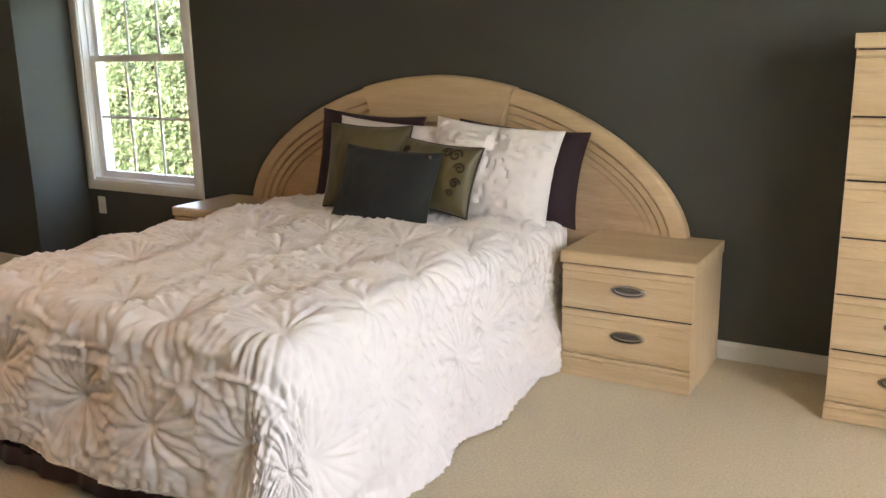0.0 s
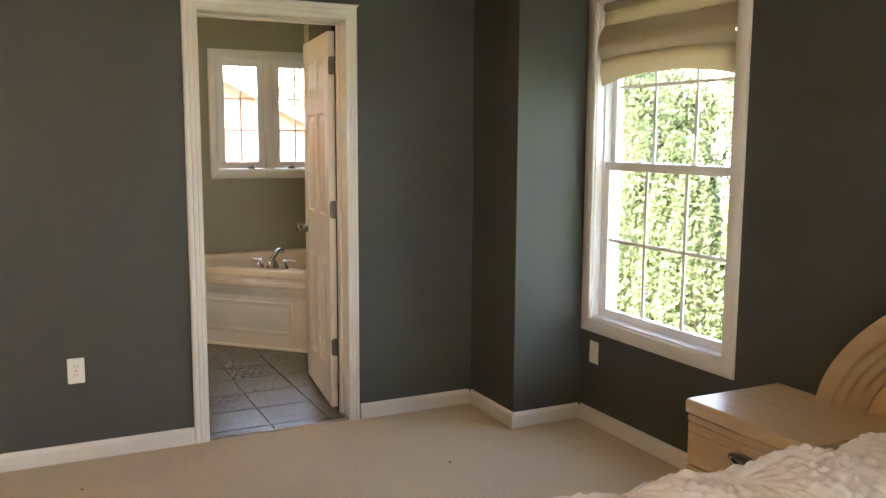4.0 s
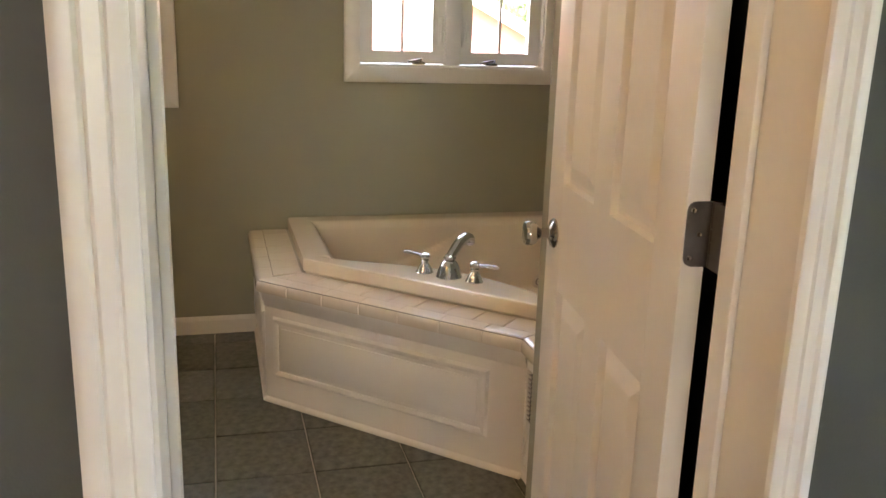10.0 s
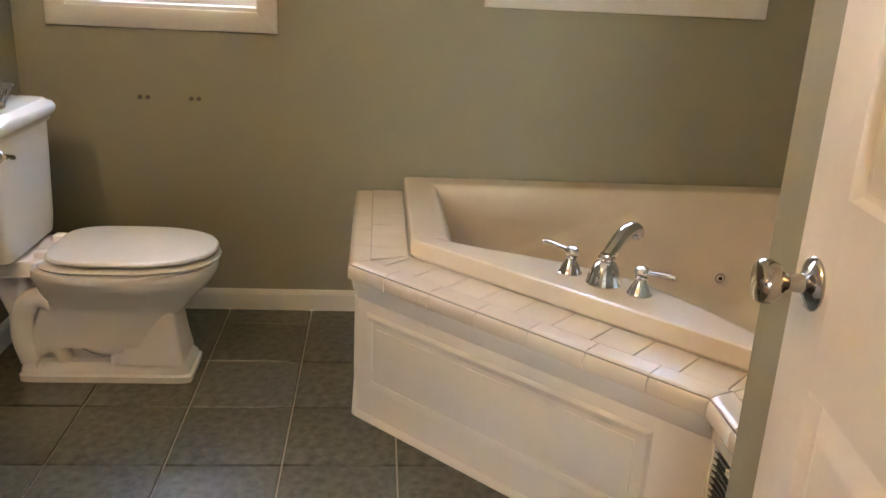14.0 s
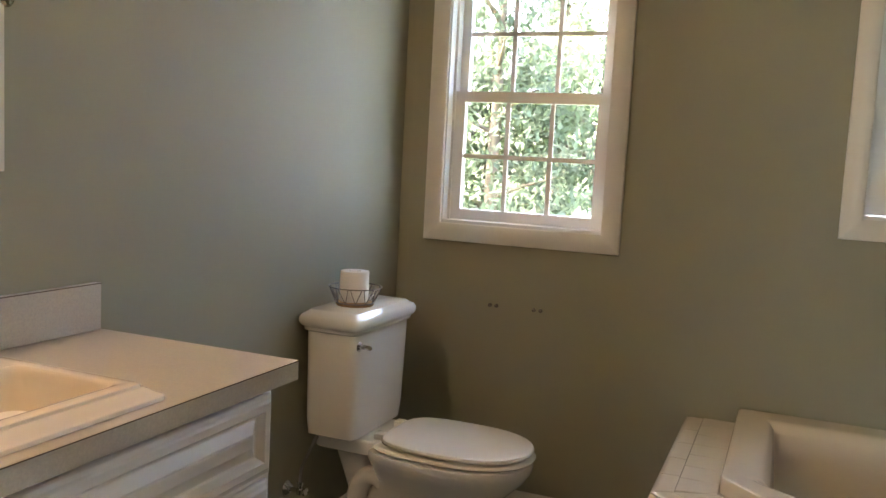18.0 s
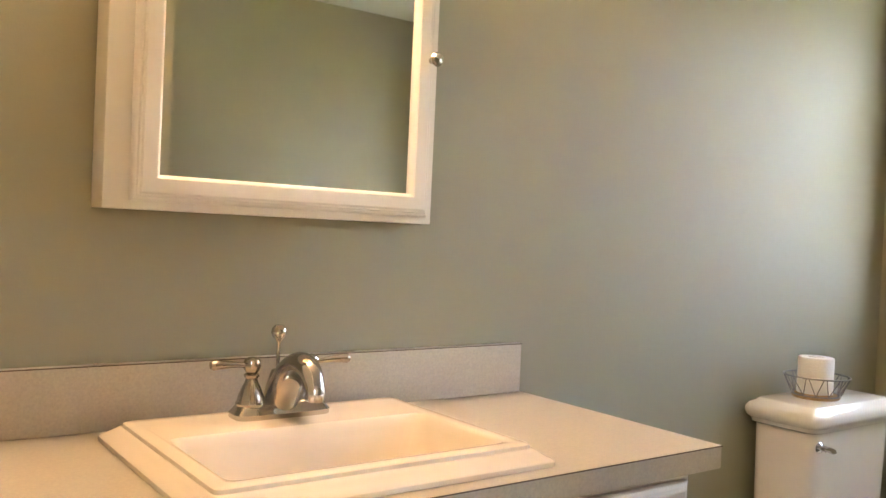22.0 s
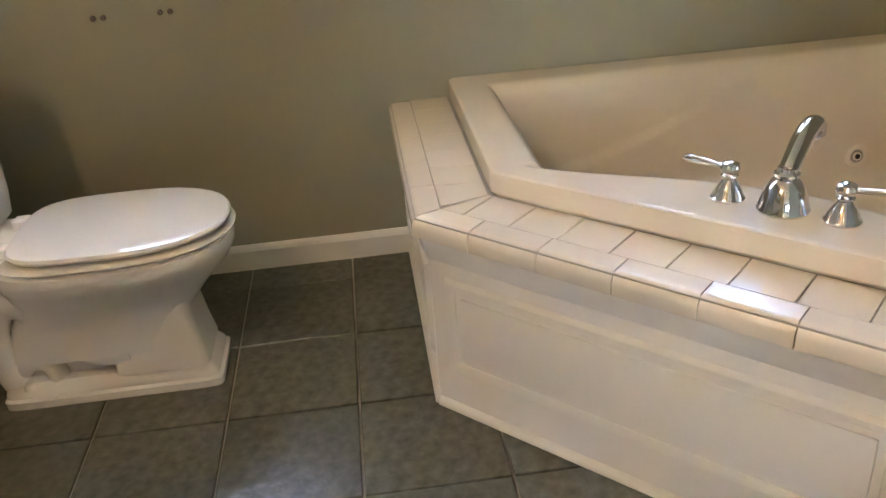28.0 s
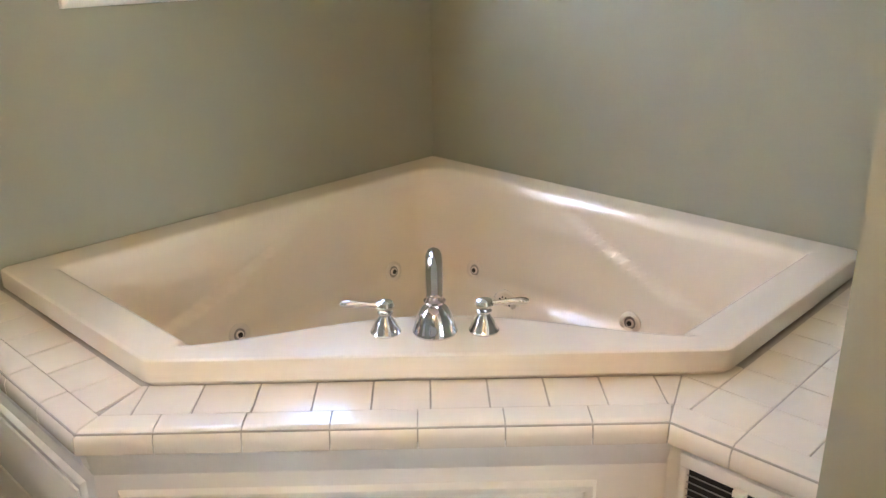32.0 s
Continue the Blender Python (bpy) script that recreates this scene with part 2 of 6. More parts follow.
BARK = shader("grey_brown_bark", (0.12, 0.09, 0.065), 0.9, bump=0.8, bump_scale=20, spread=0.3)
SIDING = shader("white_clapboard", (0.76, 0.75, 0.72), 0.6, spread=0.05, scale=1)
REDWALL = shader("red_clapboard", (0.40, 0.15, 0.14), 0.7, spread=0.12, scale=1)
ROOFING = shader("grey_asphalt_shingle", (0.20, 0.19, 0.185), 0.9, bump=0.6, bump_scale=12, spread=0.25, scale=4)
PANE = shader("dark_house_pane", (0.06, 0.07, 0.08), 0.1, spread=0.1)

# ---- building helpers ----


def link(name, me, material, parent=None, label="", smooth=False):
    if material is not None and not me.materials:
        me.materials.append(material)
    if smooth:
        me.polygons.foreach_set("use_smooth", [True] * len(me.polygons))
        me.set_sharp_from_angle(angle=radians(38))
    ob = new(name, me)
    if parent is not None:
        ob.parent = parent
        ob.matrix_parent_inverse = parent.matrix_basis.inverted()
    if label:
        ob["label"] = label
    return ob


def part(name, bm, material, parent=None, label="", smooth=True):
    """Links a bmesh, in world metres, as one mesh object."""
    bmesh.ops.recalc_face_normals(bm, faces=bm.faces)
    me = bpy.data.meshes.new(name)
    bm.to_mesh(me)
    bm.free()
    if parent is not None and parent.parent is not None:
        ob = link(name, me, material, None, label, smooth)
        ob.parent = parent
        ob.matrix_parent_inverse = (parent.parent.matrix_basis @ parent.matrix_parent_inverse @ parent.matrix_basis).inverted() if parent.type == "EMPTY" else Matrix.Identity(4)
        return ob
    return link(name, me, material, parent, label, smooth)


def thing(name, x, y, z, label, category, group="", kind=""):
    ob = new(name)
    ob.empty_display_size = 0.1
    ob.matrix_basis = Matrix.Translation((x, y, z))
    return tagged(ob, label, category, group, kind)


def box(bm, x0, x1, y0, y1, z0, z1, bevel=0.0, m=None, seg=2):
    """A box, its edges rounded by bevel."""
    r = bmesh.ops.create_cube(bm, size=1.0)
    vs = r["verts"]
    for v in vs:
        v.co = Vector((x0 + (v.co.x + 0.5) * (x1 - x0), y0 + (v.co.y + 0.5) * (y1 - y0), z0 + (v.co.z + 0.5) * (z1 - z0)))
    if bevel:
        es = list({e for v in vs for e in v.link_edges})
        r = bmesh.ops.bevel(bm, geom=es, offset=bevel, segments=seg, affect="EDGES", profile=0.5)
        vs = list({v for f in r["faces"] for v in f.verts} | {v for v in vs if v.is_valid})
    if m is not None:
        done, stack = set(), [v for v in vs if v.is_valid]
        while stack:
            v = stack.pop()
            if v not in done:
                done.add(v)
                stack += [e.other_vert(v) for e in v.link_edges]
        for v in done:
            v.co = m @ v.co
    return bm


def boxes(*list_of, bevel=0.0, m=None, seg=2):
    bm = bmesh.new()
    for b in list_of:
        box(bm, *b, bevel=bevel, m=m, seg=seg)
    return bm


def prism(bm, outline, axis, a, b, m=None):
    """A closed outline of (u, v) drawn out along an axis: x takes (y, z), y takes (x, z), z takes (x, y)."""
    put = {"x": lambda u, v, w: (w, u, v), "y": lambda u, v, w: (u, w, v), "z": lambda u, v, w: (u, v, w)}[axis]
    lo = [bm.verts.new(put(u, v, a)) for u, v in outline]
    hi = [bm.verts.new(put(u, v, b)) for u, v in outline]
    n = len(outline)
    bm.faces.new(lo)
    bm.faces.new(hi[::-1])
    for i in range(n):
        bm.faces.new((lo[i], hi[i], hi[(i + 1) % n], lo[(i + 1) % n]))
    if m is not None:
        for v in lo + hi:
            v.co = m @ v.co
    return bm


def lathe(bm, profile, m, n=28):
    """A profile of (radius, height) turned round z, then placed by m."""
    rings = []
    for r, z in profile:
        rings.append([bm.verts.new(m @ Vector((max(r, 1e-4) * math.cos(2 * math.pi * i / n), max(r, 1e-4) * math.sin(2 * math.pi * i / n), z))) for i in range(n)])
    for a, b in zip(rings, rings[1:]):
        for i in range(n):
            bm.faces.new((a[i], a[(i + 1) % n], b[(i + 1) % n], b[i]))
    bm.faces.new(rings[0][::-1])
    bm.faces.new(rings[-1])
    return bm


def tube(bm, points, radii, n=14):
    """A round tube along points, with a radius at each."""
    pts = [Vector(p) for p in points]
    rings, side = [], None
    for i, p in enumerate(pts):
        d = (pts[min(i + 1, len(pts) - 1)] - pts[max(i - 1, 0)]).normalized()
        if side is None:
            side = d.orthogonal().normalized()
        side = (side - d * side.dot(d)).normalized()
        up = d.cross(side)
        r = radii[i] if hasattr(radii, "__len__") else radii
        rings.append([bm.verts.new(p + r * (math.cos(2 * math.pi * k / n) * side + math.sin(2 * math.pi * k / n) * up)) for k in range(n)])
    for a, b in zip(rings, rings[1:]):
        for k in range(n):
            bm.faces.new((a[k], a[(k + 1) % n], b[(k + 1) % n], b[k]))
    bm.faces.new(rings[0][::-1])
    bm.faces.new(rings[-1])
    return bm


def loft(bm, loops, cap=(True, True)):
    rings = [[bm.verts.new(p) for p in loop] for loop in loops]
    n = len(rings[0])
    for a, b in zip(rings, rings[1:]):
        for k in range(n):
            bm.faces.new((a[k], a[(k + 1) % n], b[(k + 1) % n], b[k]))
    if cap[0]:
        bm.faces.new(rings[0][::-1])
    if cap[1]:
        bm.faces.new(rings[-1])
    return bm


def spline(points, n=8):
    """Catmull-Rom points through the given ones."""
    p = [Vector(q) for q in points]
    p = [2 * p[0] - p[1], *p, 2 * p[-1] - p[-2]]
    out = []
    for i in range(1, len(p) - 2):
        for k in range(n):
            t = k / n
            a, b, c, d = p[i - 1], p[i], p[i + 1], p[i + 2]
            out.append(0.5 * (2 * b + (c - a) * t + (2 * a - 5 * b + 4 * c - d) * t * t + (3 * b - a - 3 * c + d) * t ** 3))
    return out + [p[-2]]


def frame_sweep(bm, profile, x0, x1, z0, z1, m=None, sides="lrtb", mitre="lrtb"):
    """Mitred mouldings round a rectangle in the xz plane; the profile is (outward from the opening, towards the viewer, -y)."""
    def at(side, u, v, end):
        sx = {"l": x0 - u, "r": x1 + u}
        sz = {"b": z0 - u, "t": z1 + u}
        low = z0 - u if "b" in mitre else z0
        top = z1 + u if "t" in mitre else z1
        if side in "lr":
            return Vector((sx[side], -v, low if end == 0 else top))
        return Vector((x0 - u if end == 0 else x1 + u, -v, sz[side]))
    for s in sides:
        a = [bm.verts.new(at(s, u, v, 0)) for u, v in profile]
        b = [bm.verts.new(at(s, u, v, 1)) for u, v in profile]
        if m is not None:
            for w in a + b:
                w.co = m @ w.co
        n = len(profile)
        for i in range(n):
            bm.faces.new((a[i], a[(i + 1) % n], b[(i + 1) % n], b[i]))
        bm.faces.new(a)
        bm.faces.new(b[::-1])
    return bm


def raised_panel(bm, x0, x1, z0, z1, base, rim=0.02, slope=0.03, dip=0.007, rise=0.004, m=None):
    """A raised field in the xz plane at y = base, facing -y: a groove, a slope and the field."""
    loops = []
    for inset, y in ((0, base), (0.004, base + dip), (rim, base + dip), (rim + slope, base - rise), (rim + slope + 0.004, base - rise - 0.001)):
        loops.append([Vector(p) for p in ((x0 + inset, y, z0 + inset), (x1 - inset, y, z0 + inset), (x1 - inset, y, z1 - inset), (x0 + inset, y, z1 - inset))])
    if m is not None:
        loops = [[m @ p for p in q] for q in loops]
    return loft(bm, loops, cap=(False, True))

# ---- the shell: floors, walls, ceilings ----


def wall(name, x0, x1, y0, y1, holes, material, z1=H, axis="x"):
    """A wall slab with openings (a0, a1, z0, z1) that go through it along its length."""
    bm = bmesh.new()
    lo, hi = (x0, x1) if axis == "x" else (y0, y1)
    def slab(a, b, c, d):
        if b - a > 1e-4 and d - c > 1e-4:
            box(bm, *((a, b, y0, y1) if axis == "x" else (x0, x1, a, b)), c, d)
    edge = lo
    for a, b, c, d in sorted(holes):
        slab(edge, a, 0, z1)
        slab(a, b, 0, c)
        slab(a, b, d, z1)
        edge = b
    slab(edge, hi, 0, z1)
    return tagged(part(name, bm, material, smooth=False), kind="structure")


BW = (-4.546, -3.600, 0.545, 2.14)     # bedroom window opening: along x, z
TW = (1.833, 2.470, 1.073, 2.07)        # window above the toilet: along y, z
CW = (3.292, 4.160, 1.192, 2.11)      # casement pair above the tub
EW = (1.0, 3.0, 0.80, 2.10)            # east bedroom window, never in view

carpet = tagged(part("floor_bedroom", boxes((XB, XE, Y0, YB, -0.12, 0.0)), CARPET, smooth=False), "beige cut-pile carpet with faint wear and specks", "carpet", kind="structure")
tagged(part("floor_bath", boxes((XW, XB, YS, YN, -0.14, -0.008)), GROUT, smooth=False), "sandy grout bed under slate-look tiles", "floor", kind="structure")
tagged(part("ceiling_bedroom", boxes((XB, XE + T, Y0 - T, YB + T, H, H + 0.15)), CEIL, smooth=False), kind="structure")
tagged(part("ceiling_bath", boxes((XW - T, XB, YS - T, YN + T, H + 0.001, H + 0.15)), CEIL, smooth=False), kind="structure")
wall("wall_bedroom_north", XB + 0.11, XE, YB, YB + T, [BW], SLATE)
wall("wall_bedroom_east", XE, XE + T, Y0 - T, YB + T, [EW], SLATE, axis="y")
wall("wall_bedroom_south", XB, XE, Y0 - T, Y0, [], SLATE)
XM = (XB + XP) / 2
wall("wall_partition_bedroom", XM, XB, Y0 - T, YB + T, [(D0, D1 + 0.026, 0, DH)], SLATE, axis="y")
wall("wall_partition_bath", XP, XM, YS - T, YN + T, [(D0, D1 + 0.026, 0, DH)], OLIVE, axis="y")
wall("wall_bath_west", XW - T, XW, YS - T, YN + T, [TW, CW], OLIVE, axis="y")
wall("wall_bath_south", XW, XP, YS - T, YS, [], OLIVE)
wall("wall_bath_north", XW, XP, YN, YN + T, [], OLIVE)
CX, CY = -4.617, 4.055                 # the boxed-out chase beside the window
tagged(part("wall_chase", boxes((XB, CX, CY, YB - 0.001, 0, H)), SLATE, smooth=False), kind="structure")
WX = -6.236                            # free end of the stub wall beside the shower
tagged(part("wall_shower_stub", boxes((WX, WX + 0.10, 3.475, YN - 0.001, 0, H)), OLIVE, smooth=False), kind="structure")

# baseboards with a rounded top
BH, BT = 0.080, 0.014


def baseboard(name, axis, at, a, b, side):
    bm = bmesh.new()
    prof = [(0, 0), (side * BT, 0), (side * BT, BH - 0.018), (side * BT * 0.75, BH - 0.008), (side * BT * 0.35, BH), (0, BH)]
    prism(bm, [(at + u, v) for u, v in prof], axis, a, b)
    tagged(part(name, bm, TRIM, smooth=False), "white painted baseboard with rounded top edge", "baseboard", kind="structure")


baseboard("baseboard_north", "x", YB, CX + BT, XE, -1)
baseboard("baseboard_chase_south", "x", CY, XB + BT, CX + BT, -1)
baseboard("baseboard_chase_east", "y", CX, CY - BT + 0.014, YB - BT, 1)
baseboard("baseboard_partition_north", "y", XB, D1 + 0.048, CY - BT, 1)
baseboard("baseboard_partition_south", "y", XB, Y0, D0 - 0.057, 1)
baseboard("baseboard_east", "y", XE, Y0, YB - BT, -1)
baseboard("baseboard_south", "x", Y0, XB + BT, XE - BT, 1)
baseboard("baseboard_bath_west", "y", XW, YS + BT, 2.83, 1)
baseboard("baseboard_bath_south", "x", YS, XW + BT, -6.445, 1)
baseboard("baseboard_bath_partition", "y", XP, 2.21, D0 - 0.057, -1)

# ---- the bathroom doorway: jambs, stops, casings on both faces, sill strip ----
doorway = thing("door_frame", (XB + XP) / 2, (D0 + D1) / 2, 0, "white painted door frame with fluted casing", "door frame", kind="structure")
part("jamb", boxes((XP, XB, D0, D0 + 0.018, 0, DH), bevel=0.0015), DOORP, doorway)
part("jamb", boxes((XP + 0.025, XB, D1 - 0.006, D1 + 0.026, 0, DH), bevel=0.0015), DOORP, doorway)
part("head_jamb", boxes((XP, XB, D0 + 0.018, D1 - 0.006, DH - 0.018, DH), bevel=0.0015), DOORP, doorway)
for y in (D0 + 0.018, D1 - 0.018):
    part("stop", boxes((XP + 0.042, XP + 0.080, y, y + 0.012, 0, DH - 0.018), bevel=0.002), DOORP, doorway)
part("stop", boxes((XP + 0.042, XP + 0.080, D0 + 0.03, D1 - 0.018, DH - 0.030, DH - 0.018), bevel=0.002), DOORP, doorway)
FLUTED = [(0, 0.0), (0, 0.010), (0.004, 0.013), (0.016, 0.014), (0.019, 0.011), (0.022, 0.015), (0.036, 0.016), (0.040, 0.012), (0.044, 0.017), (0.054, 0.019), (0.060, 0.017), (0.064, 0.013), (0.064, 0.0)]
WIDE = [(u * 1.05, v) for u, v in FLUTED]
for x, sgn, prof in ((XB, 1, WIDE), (XP, -1, FLUTED)):
    turn = Matrix(((0, -sgn, 0, x), (1, 0, 0, 0), (0, 0, 1, 0), (0, 0, 0, 1)))
    for s, nm in (("l", "casing"), ("t", "head_casing"), ("r", "casing")):
        bm = bmesh.new()
        frame_sweep(bm, [(u * 0.82, v) for u, v in prof] if s == "r" else prof, D0 + 0.012, D1 - 0.017 if sgn > 0 else D1 + 0.022, 0.0, DH - 0.012, turn, s, "lrt")
        part(nm, bm, TRIM, doorway)
sill = boxes((XB - 0.036, XB - 0.004, D0 + 0.018, D1 - 0.018, -0.008, 0.002), bevel=0.002)
tagged(part("threshold", sill, shader("worn_grey_tile_threshold", (0.30, 0.27, 0.22), 0.5, spread=0.2, scale=30)), "worn grey strip where the carpet meets tile", "threshold", kind="structure")
strike = thing("strike_plate", XP + 0.03, D0 + 0.018, 0.92, "pewter strike plate on the door jamb", "strike plate")
part("plate", boxes((XP - 0.012, XP + 0.032, D0 + 0.0175, D0 + 0.0205, 0.89, 0.95), bevel=0.001), HINGE, strike)
part("lip", boxes((XP - 0.040, XP - 0.010, D0 + 0.010, D0 + 0.021, 0.890, 0.950), bevel=0.005), HINGE, strike)


# ---- panel doors ----
def panel_door(name, pivot, angle, width, height, label, knob_side=1, knob=True, hinges=True, hand=1):
    """A six-panel leaf that starts at its pivot, runs along local +x and faces local -y; angle turns it about z."""
    t = 0.035
    door = thing(name, *pivot, label, "door", kind="structure")
    m = Matrix.Translation(pivot) @ Matrix.Rotation(radians(angle), 4, "Z")
    st, mid = 0.105, 0.095
    z = [0.012, 0.012 + 0.20, 0.82, 1.05, 1.60, 1.70, height - 0.12, height]
    for a in (0, width - st):
        part("stile", boxes((a, a + st, 0, t, z[0], height), bevel=0.0015, m=m), DOORP, door)
    cx0, cx1 = width / 2 - mid / 2, width / 2 + mid / 2
    for a, b in ((z[0], z[1]), (z[2], z[3]), (z[4], z[5]), (z[6], z[7])):
        part("rail", boxes((st, width - st, 0.0004, t - 0.0004, a, b), m=m), DOORP, door, smooth=False)
    for a, b in ((z[1], z[2]), (z[3], z[4]), (z[5], z[6])):
        part("mid_stile", boxes((cx0, cx1, 0.0004, t - 0.0004, a, b), m=m), DOORP, door, smooth=False)
    back = Matrix.Translation((0, t, 0)) @ Matrix.Diagonal((1, -1, 1, 1))
    for a, b in ((z[1], z[2]), (z[3], z[4]), (z[5], z[6])):
        for x0, x1 in ((st, cx0), (cx1, width - st)):
            bm = bmesh.new()
            raised_panel(bm, x0, x1, a, b, 0.0012, rim=0.012, slope=0.030, dip=0.013, rise=-0.001, m=m)
            raised_panel(bm, x0, x1, a, b, 0.0012, rim=0.012, slope=0.030, dip=0.013, rise=-0.001, m=m @ back)
            part("panel", bm, DOORP, door, smooth=False)
    if knob:
        kx, kz = width - 0.062, 0.935
        for sgn, y in ((-1, 0.0), (1, t)):
            base = m @ Matrix.Translation((kx, y, kz)) @ Matrix.Rotation(radians(90 if sgn < 0 else -90), 4, "X")
            bm = lathe(bmesh.new(), [(0.0, 0), (0.032, 0), (0.033, 0.003), (0.030, 0.007), (0.020, 0.011), (0.012, 0.014), (0.0105, 0.03), (0.013, 0.036), (0.022, 0.043), (0.0265, 0.052), (0.0268, 0.062), (0.024, 0.067), (0.012, 0.0695), (0, 0.0695)], base, 32)
            part("door_knob", bm, NICKEL, door, "polished nickel round knob")
        bm = boxes((width - 0.0005, width + 0.0015, 0.006, 0.029, kz - 0.028, kz + 0.028), bevel=0.0004, m=m)
        box(bm, width, width + 0.009, 0.011, 0.024, kz - 0.009, kz + 0.009, 0.002, m)
        part("latch_plate", bm, NICKEL, door)
    if hinges:
        for hz in (0.345, 1.090, 1.840):
            def leaf_edge(u0, u1):
                """Outline of a leaf whose far corners are rounded."""
                out, rr = [(u0, hz - 0.047), (u0, hz + 0.047)], 0.013
                sg = 1 if u1 > u0 else -1
                out += [(u1 - sg * rr * (1 - math.sin(a)), hz + 0.047 - rr * (1 - math.cos(a))) for a in (0, 0.4, 0.8, 1.2, 1.57)]
                return out + [(u1 - sg * rr * (1 - math.cos(a)), hz - 0.047 + rr * (1 - math.sin(a))) for a in (0, 0.4, 0.8, 1.2, 1.57)]
            bm = prism(bmesh.new(), leaf_edge(-0.004, 0.033), "x", -0.0028, -0.0002, m)
            hinge = part("hinge", bm, HINGE, door, "dark pewter butt hinge with rounded leaves", smooth=False)
            bm = prism(bmesh.new(), leaf_edge(-0.012, -0.062), "y", -0.0034, -0.0008, m)
            part("jamb_leaf", bm, HINGE, hinge, smooth=False)
            bm = bmesh.new()
            for k in range(5):
                lathe(bm, [(0, 0), (0.0062, 0), (0.0070, 0.001), (0.0070, 0.0168), (0.0062, 0.0178), (0, 0.0178)], m @ Matrix.Translation((-0.008, -0.007, hz - 0.047 + k * 0.0188)), 14)
            part("knuckle", bm, HINGE, hinge)
            for u, w in ((0.024, 0.034), (0.013, 0.0), (0.024, -0.034)):
                part("screw", lathe(bmesh.new(), [(0, 0), (0.0042, 0), (0.0034, 0.0010), (0.0012, 0.0006), (0, 0.0006)], m @ Matrix.Translation((-0.0028, u, hz + w)) @ Matrix.Rotation(radians(-90), 4, "Y"), 10), NICKEL, hinge)
                part("screw", lathe(bmesh.new(), [(0, 0), (0.0042, 0), (0.0034, 0.0010), (0.0012, 0.0006), (0, 0.0006)], m @ Matrix.Translation((-0.026 - u, -0.0034, hz + w)) @ Matrix.Rotation(radians(90), 4, "X"), 10), NICKEL, hinge)
    return door


panel_door("door_bath", (XP - 0.011, D1 - 0.006, 0), DOORANGLE, 0.722, 2.015, "white six-panel bathroom door standing open")
panel_door("door_closet", (XB + 0.075, 0.97, 0), 90, 0.72, 2.015, "white panel door folded back against the wall", hinges=False)

# ---- windows ----
CASE = [(0, 0), (0, 0.012), (0.006, 0.016), (0.058, 0.018), (0.066, 0.013), (0.068, 0.0)]


